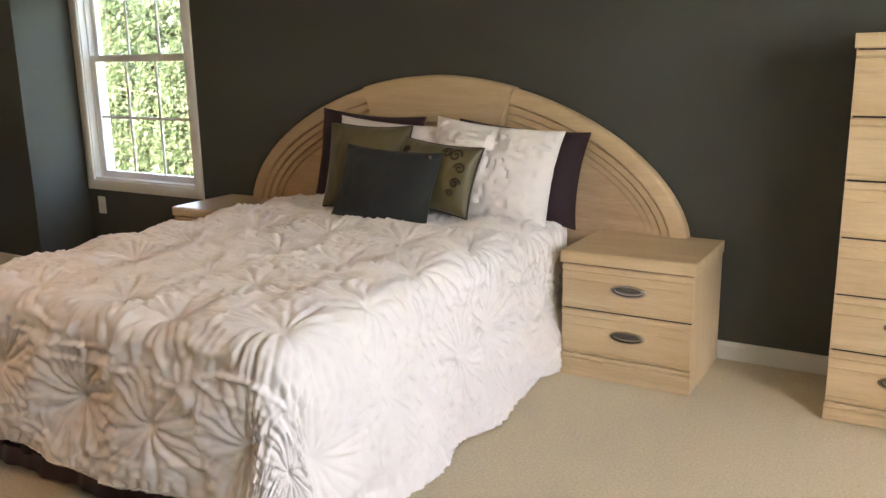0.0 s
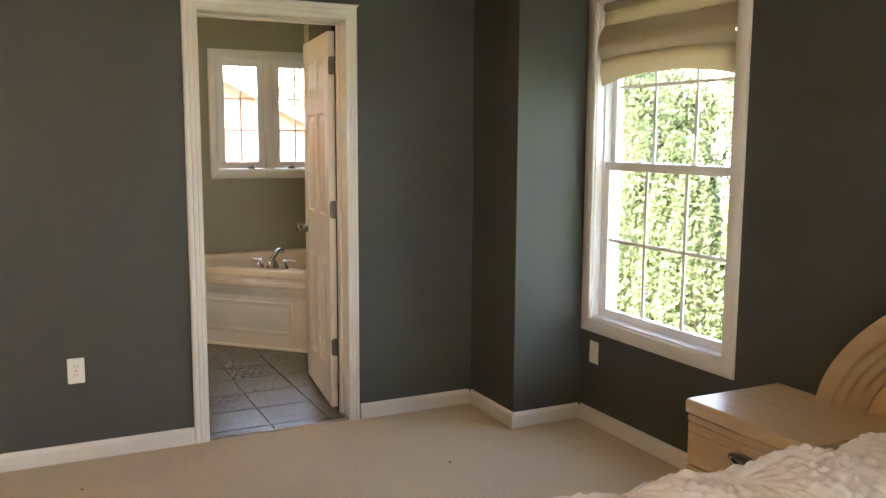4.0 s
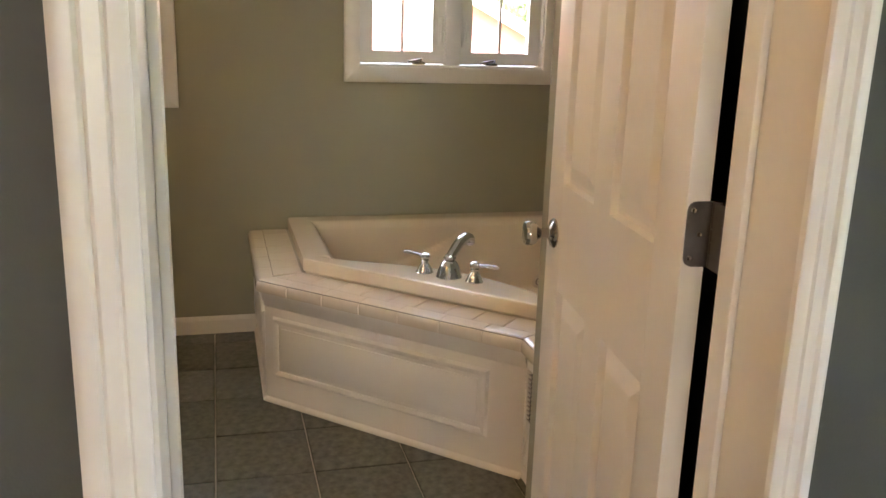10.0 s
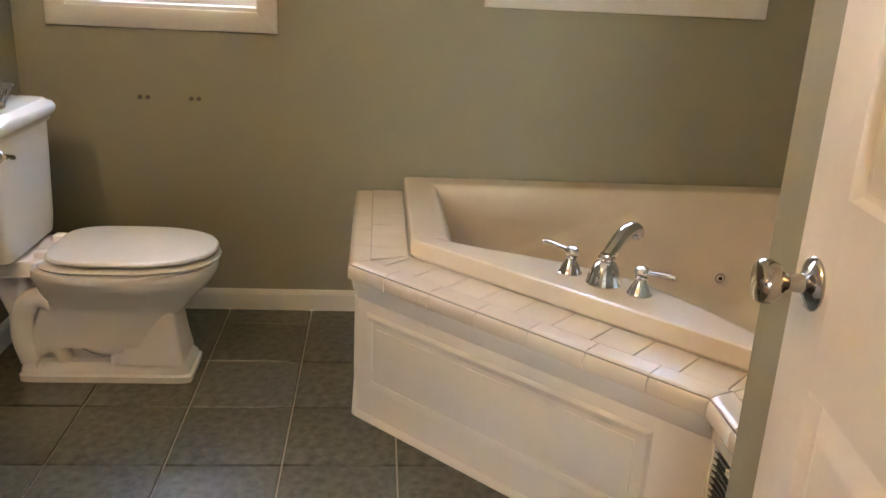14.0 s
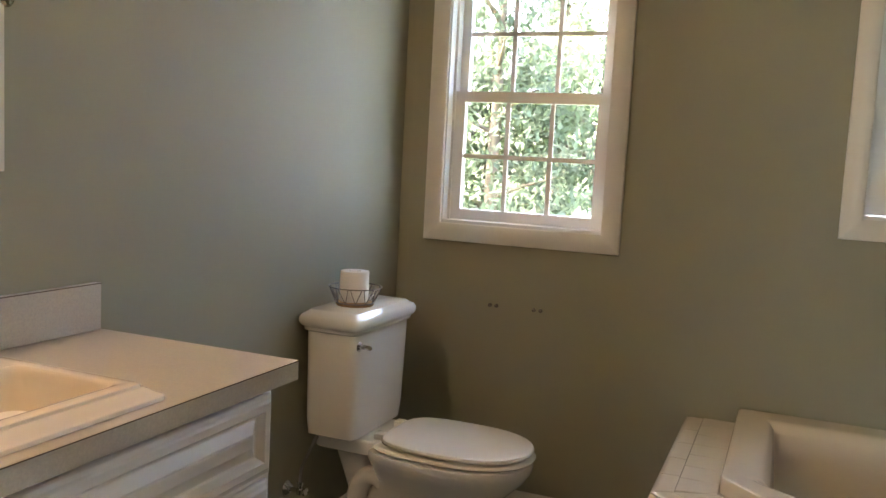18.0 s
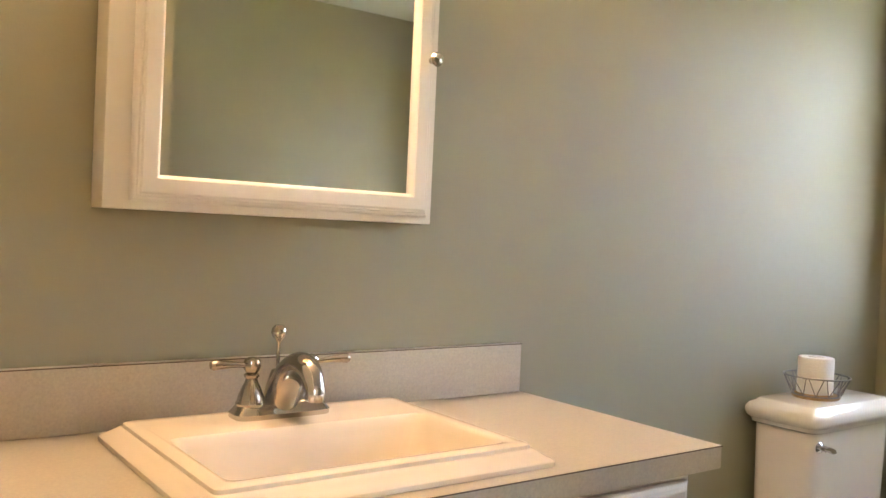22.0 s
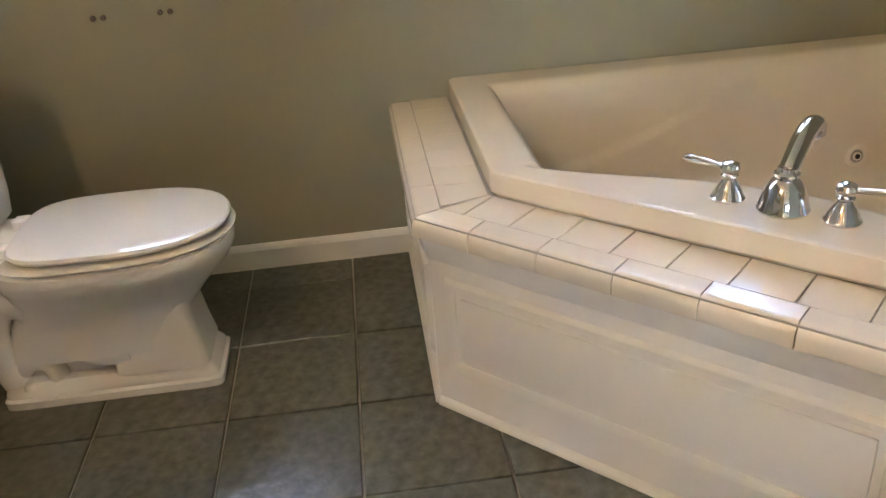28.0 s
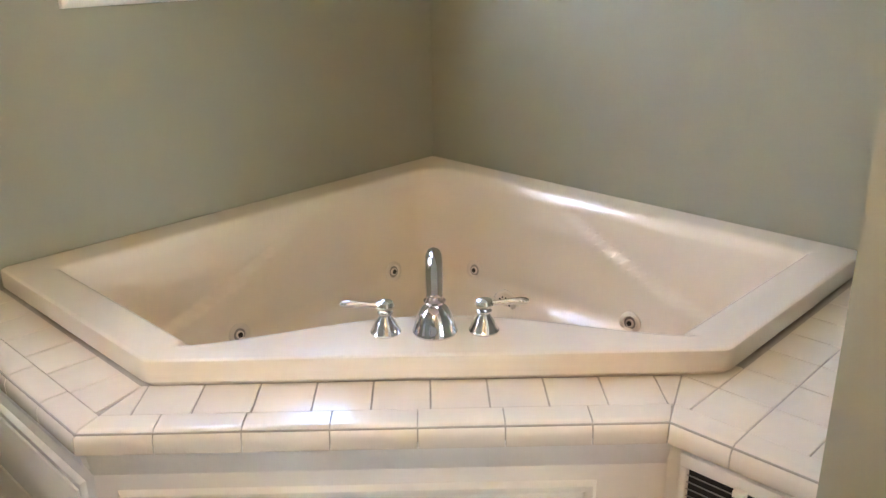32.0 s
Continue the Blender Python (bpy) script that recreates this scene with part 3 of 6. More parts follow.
def window(name, m, w, z0, z1, depth, label, kind="hung", cols=3, rows=2):
    """A window whose room face is local y = 0, x from 0 to w; depth runs outward along +y."""
    win = thing(name, *(m @ Vector((w / 2, 0, z0))), label, "window", kind="structure")
    for s in "lrtb":
        bm = bmesh.new()
        frame_sweep(bm, CASE, 0.006, w - 0.006, z0 + 0.006, z1 - 0.006, m, s, "lrtb")
        part("casing", bm, TRIM, win)
    lin = 0.012
    bm = bmesh.new()
    box(bm, 0, lin, 0, depth, z0, z1, 0, m)
    box(bm, w - lin, w, 0, depth, z0, z1, 0, m)
    box(bm, lin, w - lin, 0, depth, z1 - lin, z1, 0, m)
    part("window_frame", bm, VINYL, win, smooth=False)
    part("window_sill", boxes((lin, w - lin, 0, depth, z0, z0 + lin + 0.006), m=m), VINYL, win, smooth=False)
    mw = 0.008 if kind == "hung" else 0.0055

    def sash(a, b, c, d, y, st, label=""):
        """One glazed sash with its muntins."""
        sa = part("sash", boxes((a, a + st, y, y + 0.032, c, d), (b - st, b, y, y + 0.032, c, d), (a + st, b - st, y + 0.0005, y + 0.0315, c, c + st), (a + st, b - st, y + 0.0005, y + 0.0315, d - st, d), m=m), VINYL, win, label, smooth=False)
        ga, gb, gc, gd = a + st, b - st, c + st, d - st
        pn = part("pane", boxes((ga, gb, y + 0.018, y + 0.021, gc, gd), m=m), GLASS, win, smooth=False)
        pn.visible_shadow = False
        for i in range(1, cols):
            x = ga + (gb - ga) * i / cols
            part("muntin", boxes((x - mw, x + mw, y + 0.010, y + 0.0175, gc, gd), m=m), VINYL, win, smooth=False)
        for i in range(1, rows):
            z = gc + (gd - gc) * i / rows
            part("muntin", boxes((ga, gb, y + 0.0105, y + 0.017, z - mw, z + mw), m=m), VINYL, win, smooth=False)
    s = lin + 0.008
    if kind == "hung":
        zm = (z0 + z1) / 2 + 0.012
        part("track", boxes((lin, lin + 0.010, 0.045, 0.095, z0 + 0.018, z1 - lin), (w - lin - 0.010, w - lin, 0.045, 0.095, z0 + 0.018, z1 - lin), m=m), VINYL, win, smooth=False)
        sash(s, w - s, z0 + 0.02, zm, 0.050, 0.040)
        sash(s, w - s, zm - 0.034, z1 - lin, 0.0875, 0.036)
        for x in (w * 0.3, w * 0.7) if w > 0.7 else (w * 0.5,):
            bm = lathe(bmesh.new(), [(0, 0), (0.016, 0), (0.016, 0.006), (0.010, 0.012), (0, 0.013)], m @ Matrix.Translation((x, 0.066, zm)), 16)
            box(bm, x - 0.004, x + 0.030, 0.060, 0.072, zm + 0.006, zm + 0.012, 0.002, m)
            part("sash_lock", bm, VINYL if w > 0.7 else NICKEL, win)
    else:
        mid = w / 2
        part("mullion", boxes((mid - 0.035, mid + 0.035, 0.012, depth, z0 + 0.018, z1 - lin), bevel=0.003, m=m), VINYL, win)
        for a, b, sg in ((lin, mid - 0.035, 1), (mid + 0.035, w - lin, -1)):
            sash(a + 0.002, b - 0.002, z0 + 0.020, z1 - lin, 0.030, 0.055)
            cx = b - 0.12 if sg > 0 else a + 0.15
            bm = boxes((cx - 0.030, cx + 0.030, 0.008, 0.030, z0 + 0.012, z0 + 0.030), bevel=0.006, m=m)
            tube(bm, [m @ Vector(p) for p in spline([(cx + 0.005, 0.016, z0 + 0.028), (cx + 0.012, 0.006, z0 + 0.040), (cx - 0.020, -0.004, z0 + 0.036), (cx - 0.055, -0.002, z0 + 0.030)], 5)], 0.006, 10)
            part("crank_handle", bm, NICKEL, win, "folded nickel crank handle")
            lx = b - 0.020 if sg > 0 else a + 0.020
            bm = boxes((lx - 0.012, lx + 0.012, 0.022, 0.030, z0 + 0.10, z0 + 0.23), bevel=0.003, m=m)
            tube(bm, [m @ Vector(p) for p in ((lx, 0.020, z0 + 0.12), (lx, 0.010, z0 + 0.15), (lx, 0.012, z0 + 0.21))], [0.006, 0.006, 0.004], 8)
            part("latch_lever", bm, VINYL, win)
    return win


west = Matrix(((0, -1, 0, XW), (1, 0, 0, 0), (0, 0, 1, 0), (0, 0, 0, 1)))
north = Matrix.Translation((0, YB, 0))
window("window_1", north @ Matrix.Translation((BW[0], 0, 0)), BW[1] - BW[0], BW[2], BW[3], T, "white double-hung bedroom window with grilles")
window("window_2", west @ Matrix.Translation((TW[0], 0, 0)), TW[1] - TW[0], TW[2], TW[3], T, "white double-hung window above the toilet")
window("window_3", west @ Matrix.Translation((CW[0], 0, 0)), CW[1] - CW[0], CW[2], CW[3], T, "white casement pair above the corner tub", kind="casement", cols=2, rows=3)
# the window behind the walker and the daylight in its opening
window("window_4", Matrix(((0, 1, 0, XE), (-1, 0, 0, EW[1]), (0, 0, 1, 0), (0, 0, 0, 1))), EW[1] - EW[0], EW[2], EW[3], T, "white double-hung bedroom window")
lamp("daylight_east", "AREA", look((XE + 0.14, (EW[0] + EW[1]) / 2, 1.4), (XE - 2, (EW[0] + EW[1]) / 2, 1.15)), DAY_E, (0.94, 0.97, 1.0), size=(1.9, 1.2))

# unseen warm bowl, added to the bedroom ceiling to brighten the bed and the carpet
dome = thing("ceiling_fill_light", -2.85, 1.50, H, "unseen warm fill light added as a nickel-rimmed ceiling bowl", "light")
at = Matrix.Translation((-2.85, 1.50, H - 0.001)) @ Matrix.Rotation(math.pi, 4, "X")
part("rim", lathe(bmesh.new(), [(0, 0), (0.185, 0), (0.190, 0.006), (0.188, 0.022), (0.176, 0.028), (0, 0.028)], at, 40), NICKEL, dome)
part("fill_bowl", lathe(bmesh.new(), [(0.170, 0.0282), (0.172, 0.040), (0.160, 0.066), (0.125, 0.092), (0.070, 0.106), (0.015, 0.110)], at, 40), DOME, dome, "glowing bowl of the added fill light")

# ---- the corner tub: deck, tiles, skirt ----
ZD = 0.474
C1, C2 = Vector((-7.261, 2.802, 0)), Vector((-6.518, 3.545, 0))
SEG = [  # start, direction, outward normal, length, slant at the start, slant at the end
    (Vector((XW, 2.802, 0)), Vector((1, 0, 0)), Vector((0, -1, 0)), C1.x - XW, 0.0, 0.4142),
    (C1, Vector((0.70711, 0.70711, 0)), Vector((0.70711, -0.70711, 0)), (C2 - C1).length, -0.4142, -0.4142),
    (C2, Vector((1, 0, 0)), Vector((0, -1, 0)), WX - C2.x, 0.4142, 0.0),
]


def deck_point(seg, s, d, z):
    p = seg[0] + seg[1] * s + seg[2] * d
    return Vector((p.x, p.y, z))


def deck_span(seg, s0, s1, d, gap):
    lo = max(s0, seg[4] * d if seg[4] else 0.0) + gap
    hi = min(s1, seg[3] + (seg[5] * d if seg[5] else 0.0)) - gap
    return lo, hi


deck = thing("tub_deck", -7.2, 3.6, 0, "white panelled tub surround topped with cream tiles", "tub deck", kind="structure")
for k, seg in enumerate(SEG):
    bm = bmesh.new()
    quad = []
    for d in (-0.030, -0.050):
        lo, hi = deck_span(seg, -9.0, 9.0, d, 0.0) if k else deck_span(seg, 0.0, 9.0, d, 0.0)
        quad.append((deck_point(seg, lo, d, 0), deck_point(seg, hi, d, 0)))
    (a, b), (c, d) = quad
    prism(bm, [(a.x, a.y), (b.x, b.y), (d.x, d.y), (c.x, c.y)], "z", 0.0, ZD - 0.034)
    part("skirt_board", bm, CABP, deck, smooth=False)
    bm = bmesh.new()
    quad = []
    for d in (-0.006, -0.185 if k < 2 else -(YN - 3.546)):
        lo, hi = deck_span(seg, -9.0 if k else 0.0, 9.0, max(d, -0.185), 0.0)
        quad.append((deck_point(seg, lo, d, 0), deck_point(seg, hi, d, 0)))
    (a, b), (c, d) = quad
    prism(bm, [(a.x, a.y), (b.x, b.y), (d.x, d.y), (c.x, c.y)], "z", ZD - 0.0335, ZD - 0.004)
    part("grout_bed", bm, DGROUT, deck, smooth=False)
BULL = [(-0.062, ZD - 0.010), (-0.062, ZD), (-0.024, ZD), (-0.022, ZD)]
BULL += [(-0.022 + 0.022 * math.sin(radians(a)), ZD - 0.022 + 0.022 * math.cos(radians(a))) for a in range(9, 91, 9)]
BULL += [(0.0, ZD - 0.024), (0.0, ZD - 0.042), (-0.002, ZD - 0.045), (-0.010, ZD - 0.046), (-0.010, ZD - 0.034), (-0.030, ZD - 0.033)]
for k, seg in enumerate(SEG):
    step, n = 0.1555, 12
    first = {0: C1.x - XW - 5 * step, 1: -0.0165, 2: -0.040}[k]
    for i in range(n):
        s0, s1 = first + i * step, first + (i + 1) * step
        if k == 1 and i == 0:
            s0 = -1.0
        if deck_span(seg, s0, s1, 0, 0.0015)[1] - deck_span(seg, s0, s1, 0, 0.0015)[0] < 0.012:
            continue
        bm = bmesh.new()
        ends = [[], []]
        for d, z in BULL:
            lo, hi = deck_span(seg, s0, s1, d, 0.0014)
            ends[0].append(deck_point(seg, lo, d, z))
            ends[1].append(deck_point(seg, max(hi, lo + 0.001), d, z))
        loft(bm, ends)
        part("bullnose_tile", bm, CREAM, deck)
    pitch = 0.1092 if k == 1 else 0.1085
    rows = 1 if k < 2 else 8
    off = {0: C1.x - XW - 0.039 - 8 * pitch, 1: -0.1352, 2: -0.32}[k]
    for r in range(rows):
        d0, d1 = -0.0635 - r * pitch, -0.0635 - (r + 1) * pitch + 0.0028
        for i in range(13):
            s0, s1 = off + i * pitch, off + (i + 1) * pitch
            a0, b0 = deck_span(seg, s0, s1, d0, 0.0013)
            a1, b1 = deck_span(seg, s0, s1, d1, 0.0013)
            if k == 2 and (s1 < 0.0 and r > 1 or r > 1 and s0 < -0.05):
                continue
            if max(b0 - a0, b1 - a1) < 0.012:
                continue
            b0, b1 = max(b0, a0 + 0.0005), max(b1, a1 + 0.0005)
            bm = bmesh.new()
            e = 0.0012
            low = [deck_point(seg, s, d, ZD - 0.009) for s, d in ((a0, d0), (b0, d0), (b1, d1), (a1, d1))]
            mid_ = [p + Vector((0, 0, 0.0078)) for p in low]
            cen = sum(mid_, Vector()) / 4
            top = [p + (cen - p).normalized() * e + Vector((0, 0, 0.0012)) for p in mid_]
            loft(bm, [low, mid_, top])
            part("deck_tile", bm, CREAM, deck, smooth=False)
# trim below the tiles, panel frames and mouldings on the three faces
for k, seg in enumerate(SEG[:2]):
    turn = Matrix.Translation(deck_point(seg, 0, -0.030, 0)) @ Matrix(((seg[1].x, -seg[2].x, 0, 0), (seg[1].y, -seg[2].y, 0, 0), (0, 0, 1, 0), (0, 0, 0, 1)))
    a, b = (0.003, seg[3] - 0.010) if k == 0 else (0.014, seg[3] + 0.010)
    bm = bmesh.new()
    prism(bm, [(-0.020, ZD - 0.048), (0, ZD - 0.048), (0, ZD - 0.105), (-0.004, ZD - 0.100), (-0.007, ZD - 0.086), (-0.014, ZD - 0.078)], "x", a, b, turn)
    part("cove_moulding", bm, CABP, deck)
    bm = bmesh.new()
    prism(bm, [(0, 0.0), (-0.013, 0.0), (-0.013, 0.006), (-0.008, 0.014), (0, 0.018)], "x", a, b, turn)
    part("shoe_moulding", bm, CABP, deck)
    x0, x1 = (0.05, seg[3] - 0.08) if k == 0 else (0.075, seg[3] - 0.140)
    bm = bmesh.new()
    frame_sweep(bm, [(0, 0), (0, 0.004), (0.006, 0.009), (0.016, 0.010), (0.022, 0.004), (0.024, 0.0)], x0, x1, 0.130, 0.312, turn)
    box(bm, x0 + 0.015, x1 - 0.015, -0.006, 0.0, 0.145, 0.297, 0.002, turn)
    part("skirt_panel", bm, CABP, deck)
grille = thing("wall_register", -6.40, 3.58, 0.2, "white louvred heating register in the tub surround", "register")
gx0, gx1, gy = C2.x + 0.020, WX - 0.010, 3.574
for a, b, c, d in ((gx0, gx1, 0.387, 0.414), (gx0, gx1, 0.045, 0.070), (gx0, gx0 + 0.014, 0.070, 0.387), (gx1 - 0.014, gx1, 0.070, 0.387)):
    part("rim", boxes((a, b, gy - 0.016, gy, c, d), bevel=0.003), TRIM, grille)
part("backing", boxes((gx0 + 0.014, gx1 - 0.014, gy - 0.003, gy - 0.0005, 0.07, 0.387)), DARK, grille, smooth=False)
for i in range(21):
    z = 0.080 + i * 0.0145
    upper = z > 0.225
    m = Matrix.Translation(((gx0 + gx1) / 2, gy - 0.008, z)) @ Matrix.Rotation(radians(-32 if upper else 58), 4, "X")
    w = (gx1 - gx0) / 2 - 0.0145
    part("slat", boxes((-w, w, -0.0055, 0.0055, -0.0008, 0.0008), m=m), BRONZE if upper else TRIM, grille, smooth=False)
bm = boxes((-6.392, -6.368, gy - 0.030, gy - 0.016, 0.380, 0.394), bevel=0.003)
part("damper_lever", bm, TRIM, grille)

# ---- the tub itself ----


def round_loop(points, r, n=7):
    """A closed outline with its corners rounded."""
    out = []
    for i, p in enumerate(points):
        a, b = points[i - 1], points[(i + 1) % len(points)]
        p, a, b = Vector(p), Vector(a), Vector(b)
        u, v = (a - p).normalized(), (b - p).normalized()
        k = min(r, (a - p).length * 0.45, (b - p).length * 0.45)
        s, e = p + u * k, p + v * k
        for j in range(n + 1):
            t = j / n
            out.append((1 - t) ** 2 * s + 2 * t * (1 - t) * p + t * t * e)
    return out


def ray_out(c, ang, loop):
    """How far from c the loop lies in a direction."""
    d, best = Vector((math.cos(ang), math.sin(ang))), 0.0
    for i, p in enumerate(loop):
        q = loop[(i + 1) % len(loop)]
        e, w = q - p, p - c
        den = d.x * e.y - d.y * e.x
        if abs(den) > 1e-12:
            t = (w.x * e.y - w.y * e.x) / den
            k = (w.x * d.y - w.y * d.x) / den
            if -1e-9 <= k <= 1 + 1e-9 and t > best:
                best = t
    return best


RZ = 0.529
tub = thing("corner_bathtub", -7.3, 3.75, 0.2, "bone-coloured acrylic corner whirlpool tub", "bathtub")
A1, A2 = Vector((-7.322, 2.976)), Vector((-6.522, 3.776))
outer = round_loop([(XW + 0.002, 2.976), A1, A2, (-6.522, YN - 0.002), (XW + 0.002, YN - 0.002)], 0.014, 4)
front = []
for i in range(21):
    s = -1 + i / 10
    p = A1.lerp(A2, 0.5 + 0.455 * s)
    inset = 0.075 + 0.125 * (0.5 + 0.5 * math.cos(math.pi * max(-1, min(1, s * 1.02)))) ** 0.75
    front.append(p + Vector((-0.70711, 0.70711)) * inset)
inner = round_loop([(XW + 0.115, 3.084), (-7.357, 3.084)], 0.001, 1) + front + round_loop([(-6.632, 3.811), (-6.632, YN - 0.105)] + [(XW + 0.225 + 0.11 * math.cos(radians(a)), YN - 0.215 + 0.11 * math.sin(radians(a))) for a in range(90, 181, 10)], 0.001, 1)
for _ in range(4):
    inner = [q for i, p in enumerate(inner) for q in (p.lerp(inner[(i + 1) % len(inner)], 0.2), p.lerp(inner[(i + 1) % len(inner)], 0.8))] if len(inner) < 260 else [(inner[i - 1] + 2 * inner[i] + inner[(i + 1) % len(inner)]) / 4 for i in range(len(inner))]
cen = Vector((-7.30, 3.76))
N = 720
angs = [2 * math.pi * i / N for i in range(N)]
ro = [ray_out(cen, a, outer) for a in angs]
ri = [ray_out(cen, a, inner) for a in angs]


def tub_loop(radii, z):
    return [Vector((cen.x + r * math.cos(a), cen.y + r * math.sin(a), z)) for a, r in zip(angs, radii)]


def wall_push(t):
    """How far the wall has come in at a share of its depth."""
    return 0.012 + 0.045 * t + 0.10 * max(0.0, (t - 0.78) / 0.22) ** 2.2


def crease(a, t):
    """Moulded arm rests: a step that slants down the two wall faces."""
    rel = (math.degrees(a) - 135 + 180) % 360 - 180
    line = 33 + 79 * t
    e = (abs(rel) - line) / 0.55
    return 0.022 * (1 - 1 / (1 + math.exp(-max(-30, min(30, e))))) if abs(rel) < 104 else 0.0


loops = [tub_loop([r - 0.010 for r in ro], ZD - 0.002), tub_loop([r - 0.006 for r in ro], ZD + 0.0060), tub_loop(ro, ZD + 0.0085), tub_loop(ro, RZ - 0.009), tub_loop([r - 0.0025 for r in ro], RZ - 0.003), tub_loop([r - 0.009 for r in ro], RZ), tub_loop([r - 0.013 for r in ro], RZ + 0.00005), tub_loop([r + 0.036 for r in ri], RZ + 0.00005)]
loops += [tub_loop([r + g for r in ri], RZ - d) for g, d in ((0.026, 0.0004), (0.015, 0.0016), (0.007, 0.0042), (0.0015, 0.0085), (-0.002, 0.013))]
for k in range(1, 31):
    t = k / 30
    z = RZ - 0.013 - 0.375 * t
    loops.append(tub_loop([r - wall_push(t) - crease(a, t) * min(1, 4 * t) for a, r in zip(angs, ri)], z))
loops.append(tub_loop([r * 0.55 for r in ri], RZ - 0.405))
bm = bmesh.new()
loft(bm, loops, cap=(False, True))
part("tub_shell", bm, ACRYL, tub)


def disc(center, normal, profile, n=24):
    q = Vector(normal).to_track_quat("Z", "Y").to_matrix().to_4x4()
    return lathe(bmesh.new(), profile, Matrix.Translation(center) @ q, n)


JET = [(0, 0.0), (0.034, 0.0), (0.035, 0.003), (0.031, 0.006), (0.022, 0.007), (0.019, 0.002), (0.013, 0.002), (0.012, 0.007), (0.004, 0.0075), (0, 0.007)]


def on_wall(degrees, z):
    """The place on the tub's inner wall in a direction from its middle, and the way it faces."""
    a, t = radians(degrees), (RZ - 0.013 - z) / 0.375
    r = ray_out(cen, a, inner) - wall_push(t) - crease(a, t) * min(1, 4 * t)
    face = Vector((0, -1, 0.14)) if degrees < 135 else Vector((1, 0, 0.14))
    return Vector((cen.x + r * math.cos(a), cen.y + r * math.sin(a), z)) + face * 0.001, face


for deg, z in ((203.0, 0.212), (147.0, 0.224), (123.8, 0.216), (68.9, 0.215)):
    c, nrm = on_wall(deg, z)
    jet = part("jet", disc(c, nrm, JET), JETP, tub, "bone whirlpool jet with a dark eye")
    part("ring", disc(c + nrm.normalized() * 0.0022, nrm, [(0.0125, 0), (0.0188, 0), (0.0188, 0.001), (0.0125, 0.001)], 20), BRONZE, jet)
    part("nozzle", disc(c + nrm.normalized() * 0.0072, nrm, [(0, 0), (0.0080, 0), (0.0070, 0.003), (0.003, 0.0035), (0, 0.001)], 16), DARK, jet)
c, nrm = on_wall(111.6, 0.165)
suction = part("suction_cover", disc(c, nrm, [(0, 0), (0.045, 0), (0.046, 0.006), (0.041, 0.012), (0.034, 0.013), (0.031, 0.008), (0, 0.008)], 32), JETP, tub)
for k in range(10):
    a = 2 * math.pi * k / 10
    p = c + nrm.normalized() * 0.0085 + Vector((0.022 * math.cos(a), 0, 0.022 * math.sin(a)))
    part("slot", disc(p, nrm, [(0, 0), (0.0035, 0), (0.003, 0.0006), (0, 0.0006)], 8), DARK, suction)


def lever_handle(parent, at, outward, chrome=CHROME, size=1.0, tall=1.0):
    """A bell base with a ball and a lever that points outward."""
    at, o = Vector(at), Vector(outward).normalized()
    bm = lathe(bmesh.new(), [(r * size, z * size * tall) for r, z in ((0, 0), (0.029, 0), (0.030, 0.004), (0.027, 0.008), (0.025, 0.016), (0.019, 0.030), (0.013, 0.041), (0.0115, 0.046), (0.015, 0.050), (0.015, 0.053), (0.011, 0.056), (0.0155, 0.062), (0.018, 0.070), (0.015, 0.079), (0.008, 0.083), (0, 0.0845))], Matrix.Translation(at), 28)
    part("handle_base", bm, chrome, parent)
    z = 0.070 * size * tall
    pts = [at + o * (d * size) + Vector((0, 0, z + h * size)) for d, h in ((0.010, 0), (0.024, 0.001), (0.045, 0.003), (0.066, 0.004), (0.080, 0.004), (0.086, 0.004))]
    part("lever", tube(bmesh.new(), pts, [r * size for r in ((0.0055, 0.0048, 0.0058, 0.0072, 0.0068, 0.003) if chrome is CHROME else (0.0056, 0.0052, 0.0066, 0.0086, 0.0100, 0.0070))], 14), chrome, parent)


FB = Vector((-7.001, 3.448, RZ))
diag = Vector((0.70711, 0.70711, 0))
into = Vector((-0.70711, 0.70711, 0))
tap = thing("tub_faucet", *FB, "polished chrome roman tub faucet with two levers", "faucet")
bm = lathe(bmesh.new(), [(0, 0), (0.041, 0), (0.042, 0.004), (0.0395, 0.010), (0.037, 0.022), (0.031, 0.042), (0.023, 0.056), (0.016, 0.062), (0.0205, 0.066), (0.0205, 0.070), (0.016, 0.074), (0.015, 0.080), (0, 0.081)], Matrix.Translation(FB) @ Matrix.Diagonal((1.1, 1.1, 1, 1)), 32)
part("spout_base", bm, CHROME, tap)
pts = spline([FB + Vector((0, 0, 0.070)), FB + into * 0.026 + Vector((0, 0, 0.086)), FB + into * 0.066 + Vector((0, 0, 0.110)), FB + into * 0.106 + Vector((0, 0, 0.120)), FB + into * 0.139 + Vector((0, 0, 0.112)), FB + into * 0.150 + Vector((0, 0, 0.094))], 6)
part("spout", tube(bmesh.new(), pts, [0.0170 + 0.002 * math.sin(i / (len(pts) - 1) * 3.1) for i in range(len(pts))], 18), CHROME, tap)
lever_handle(tap, FB - diag * 0.100, -diag, CHROME, 1.05, 0.82)
lever_handle(tap, FB + diag * 0.100, diag, CHROME, 1.05, 0.82)

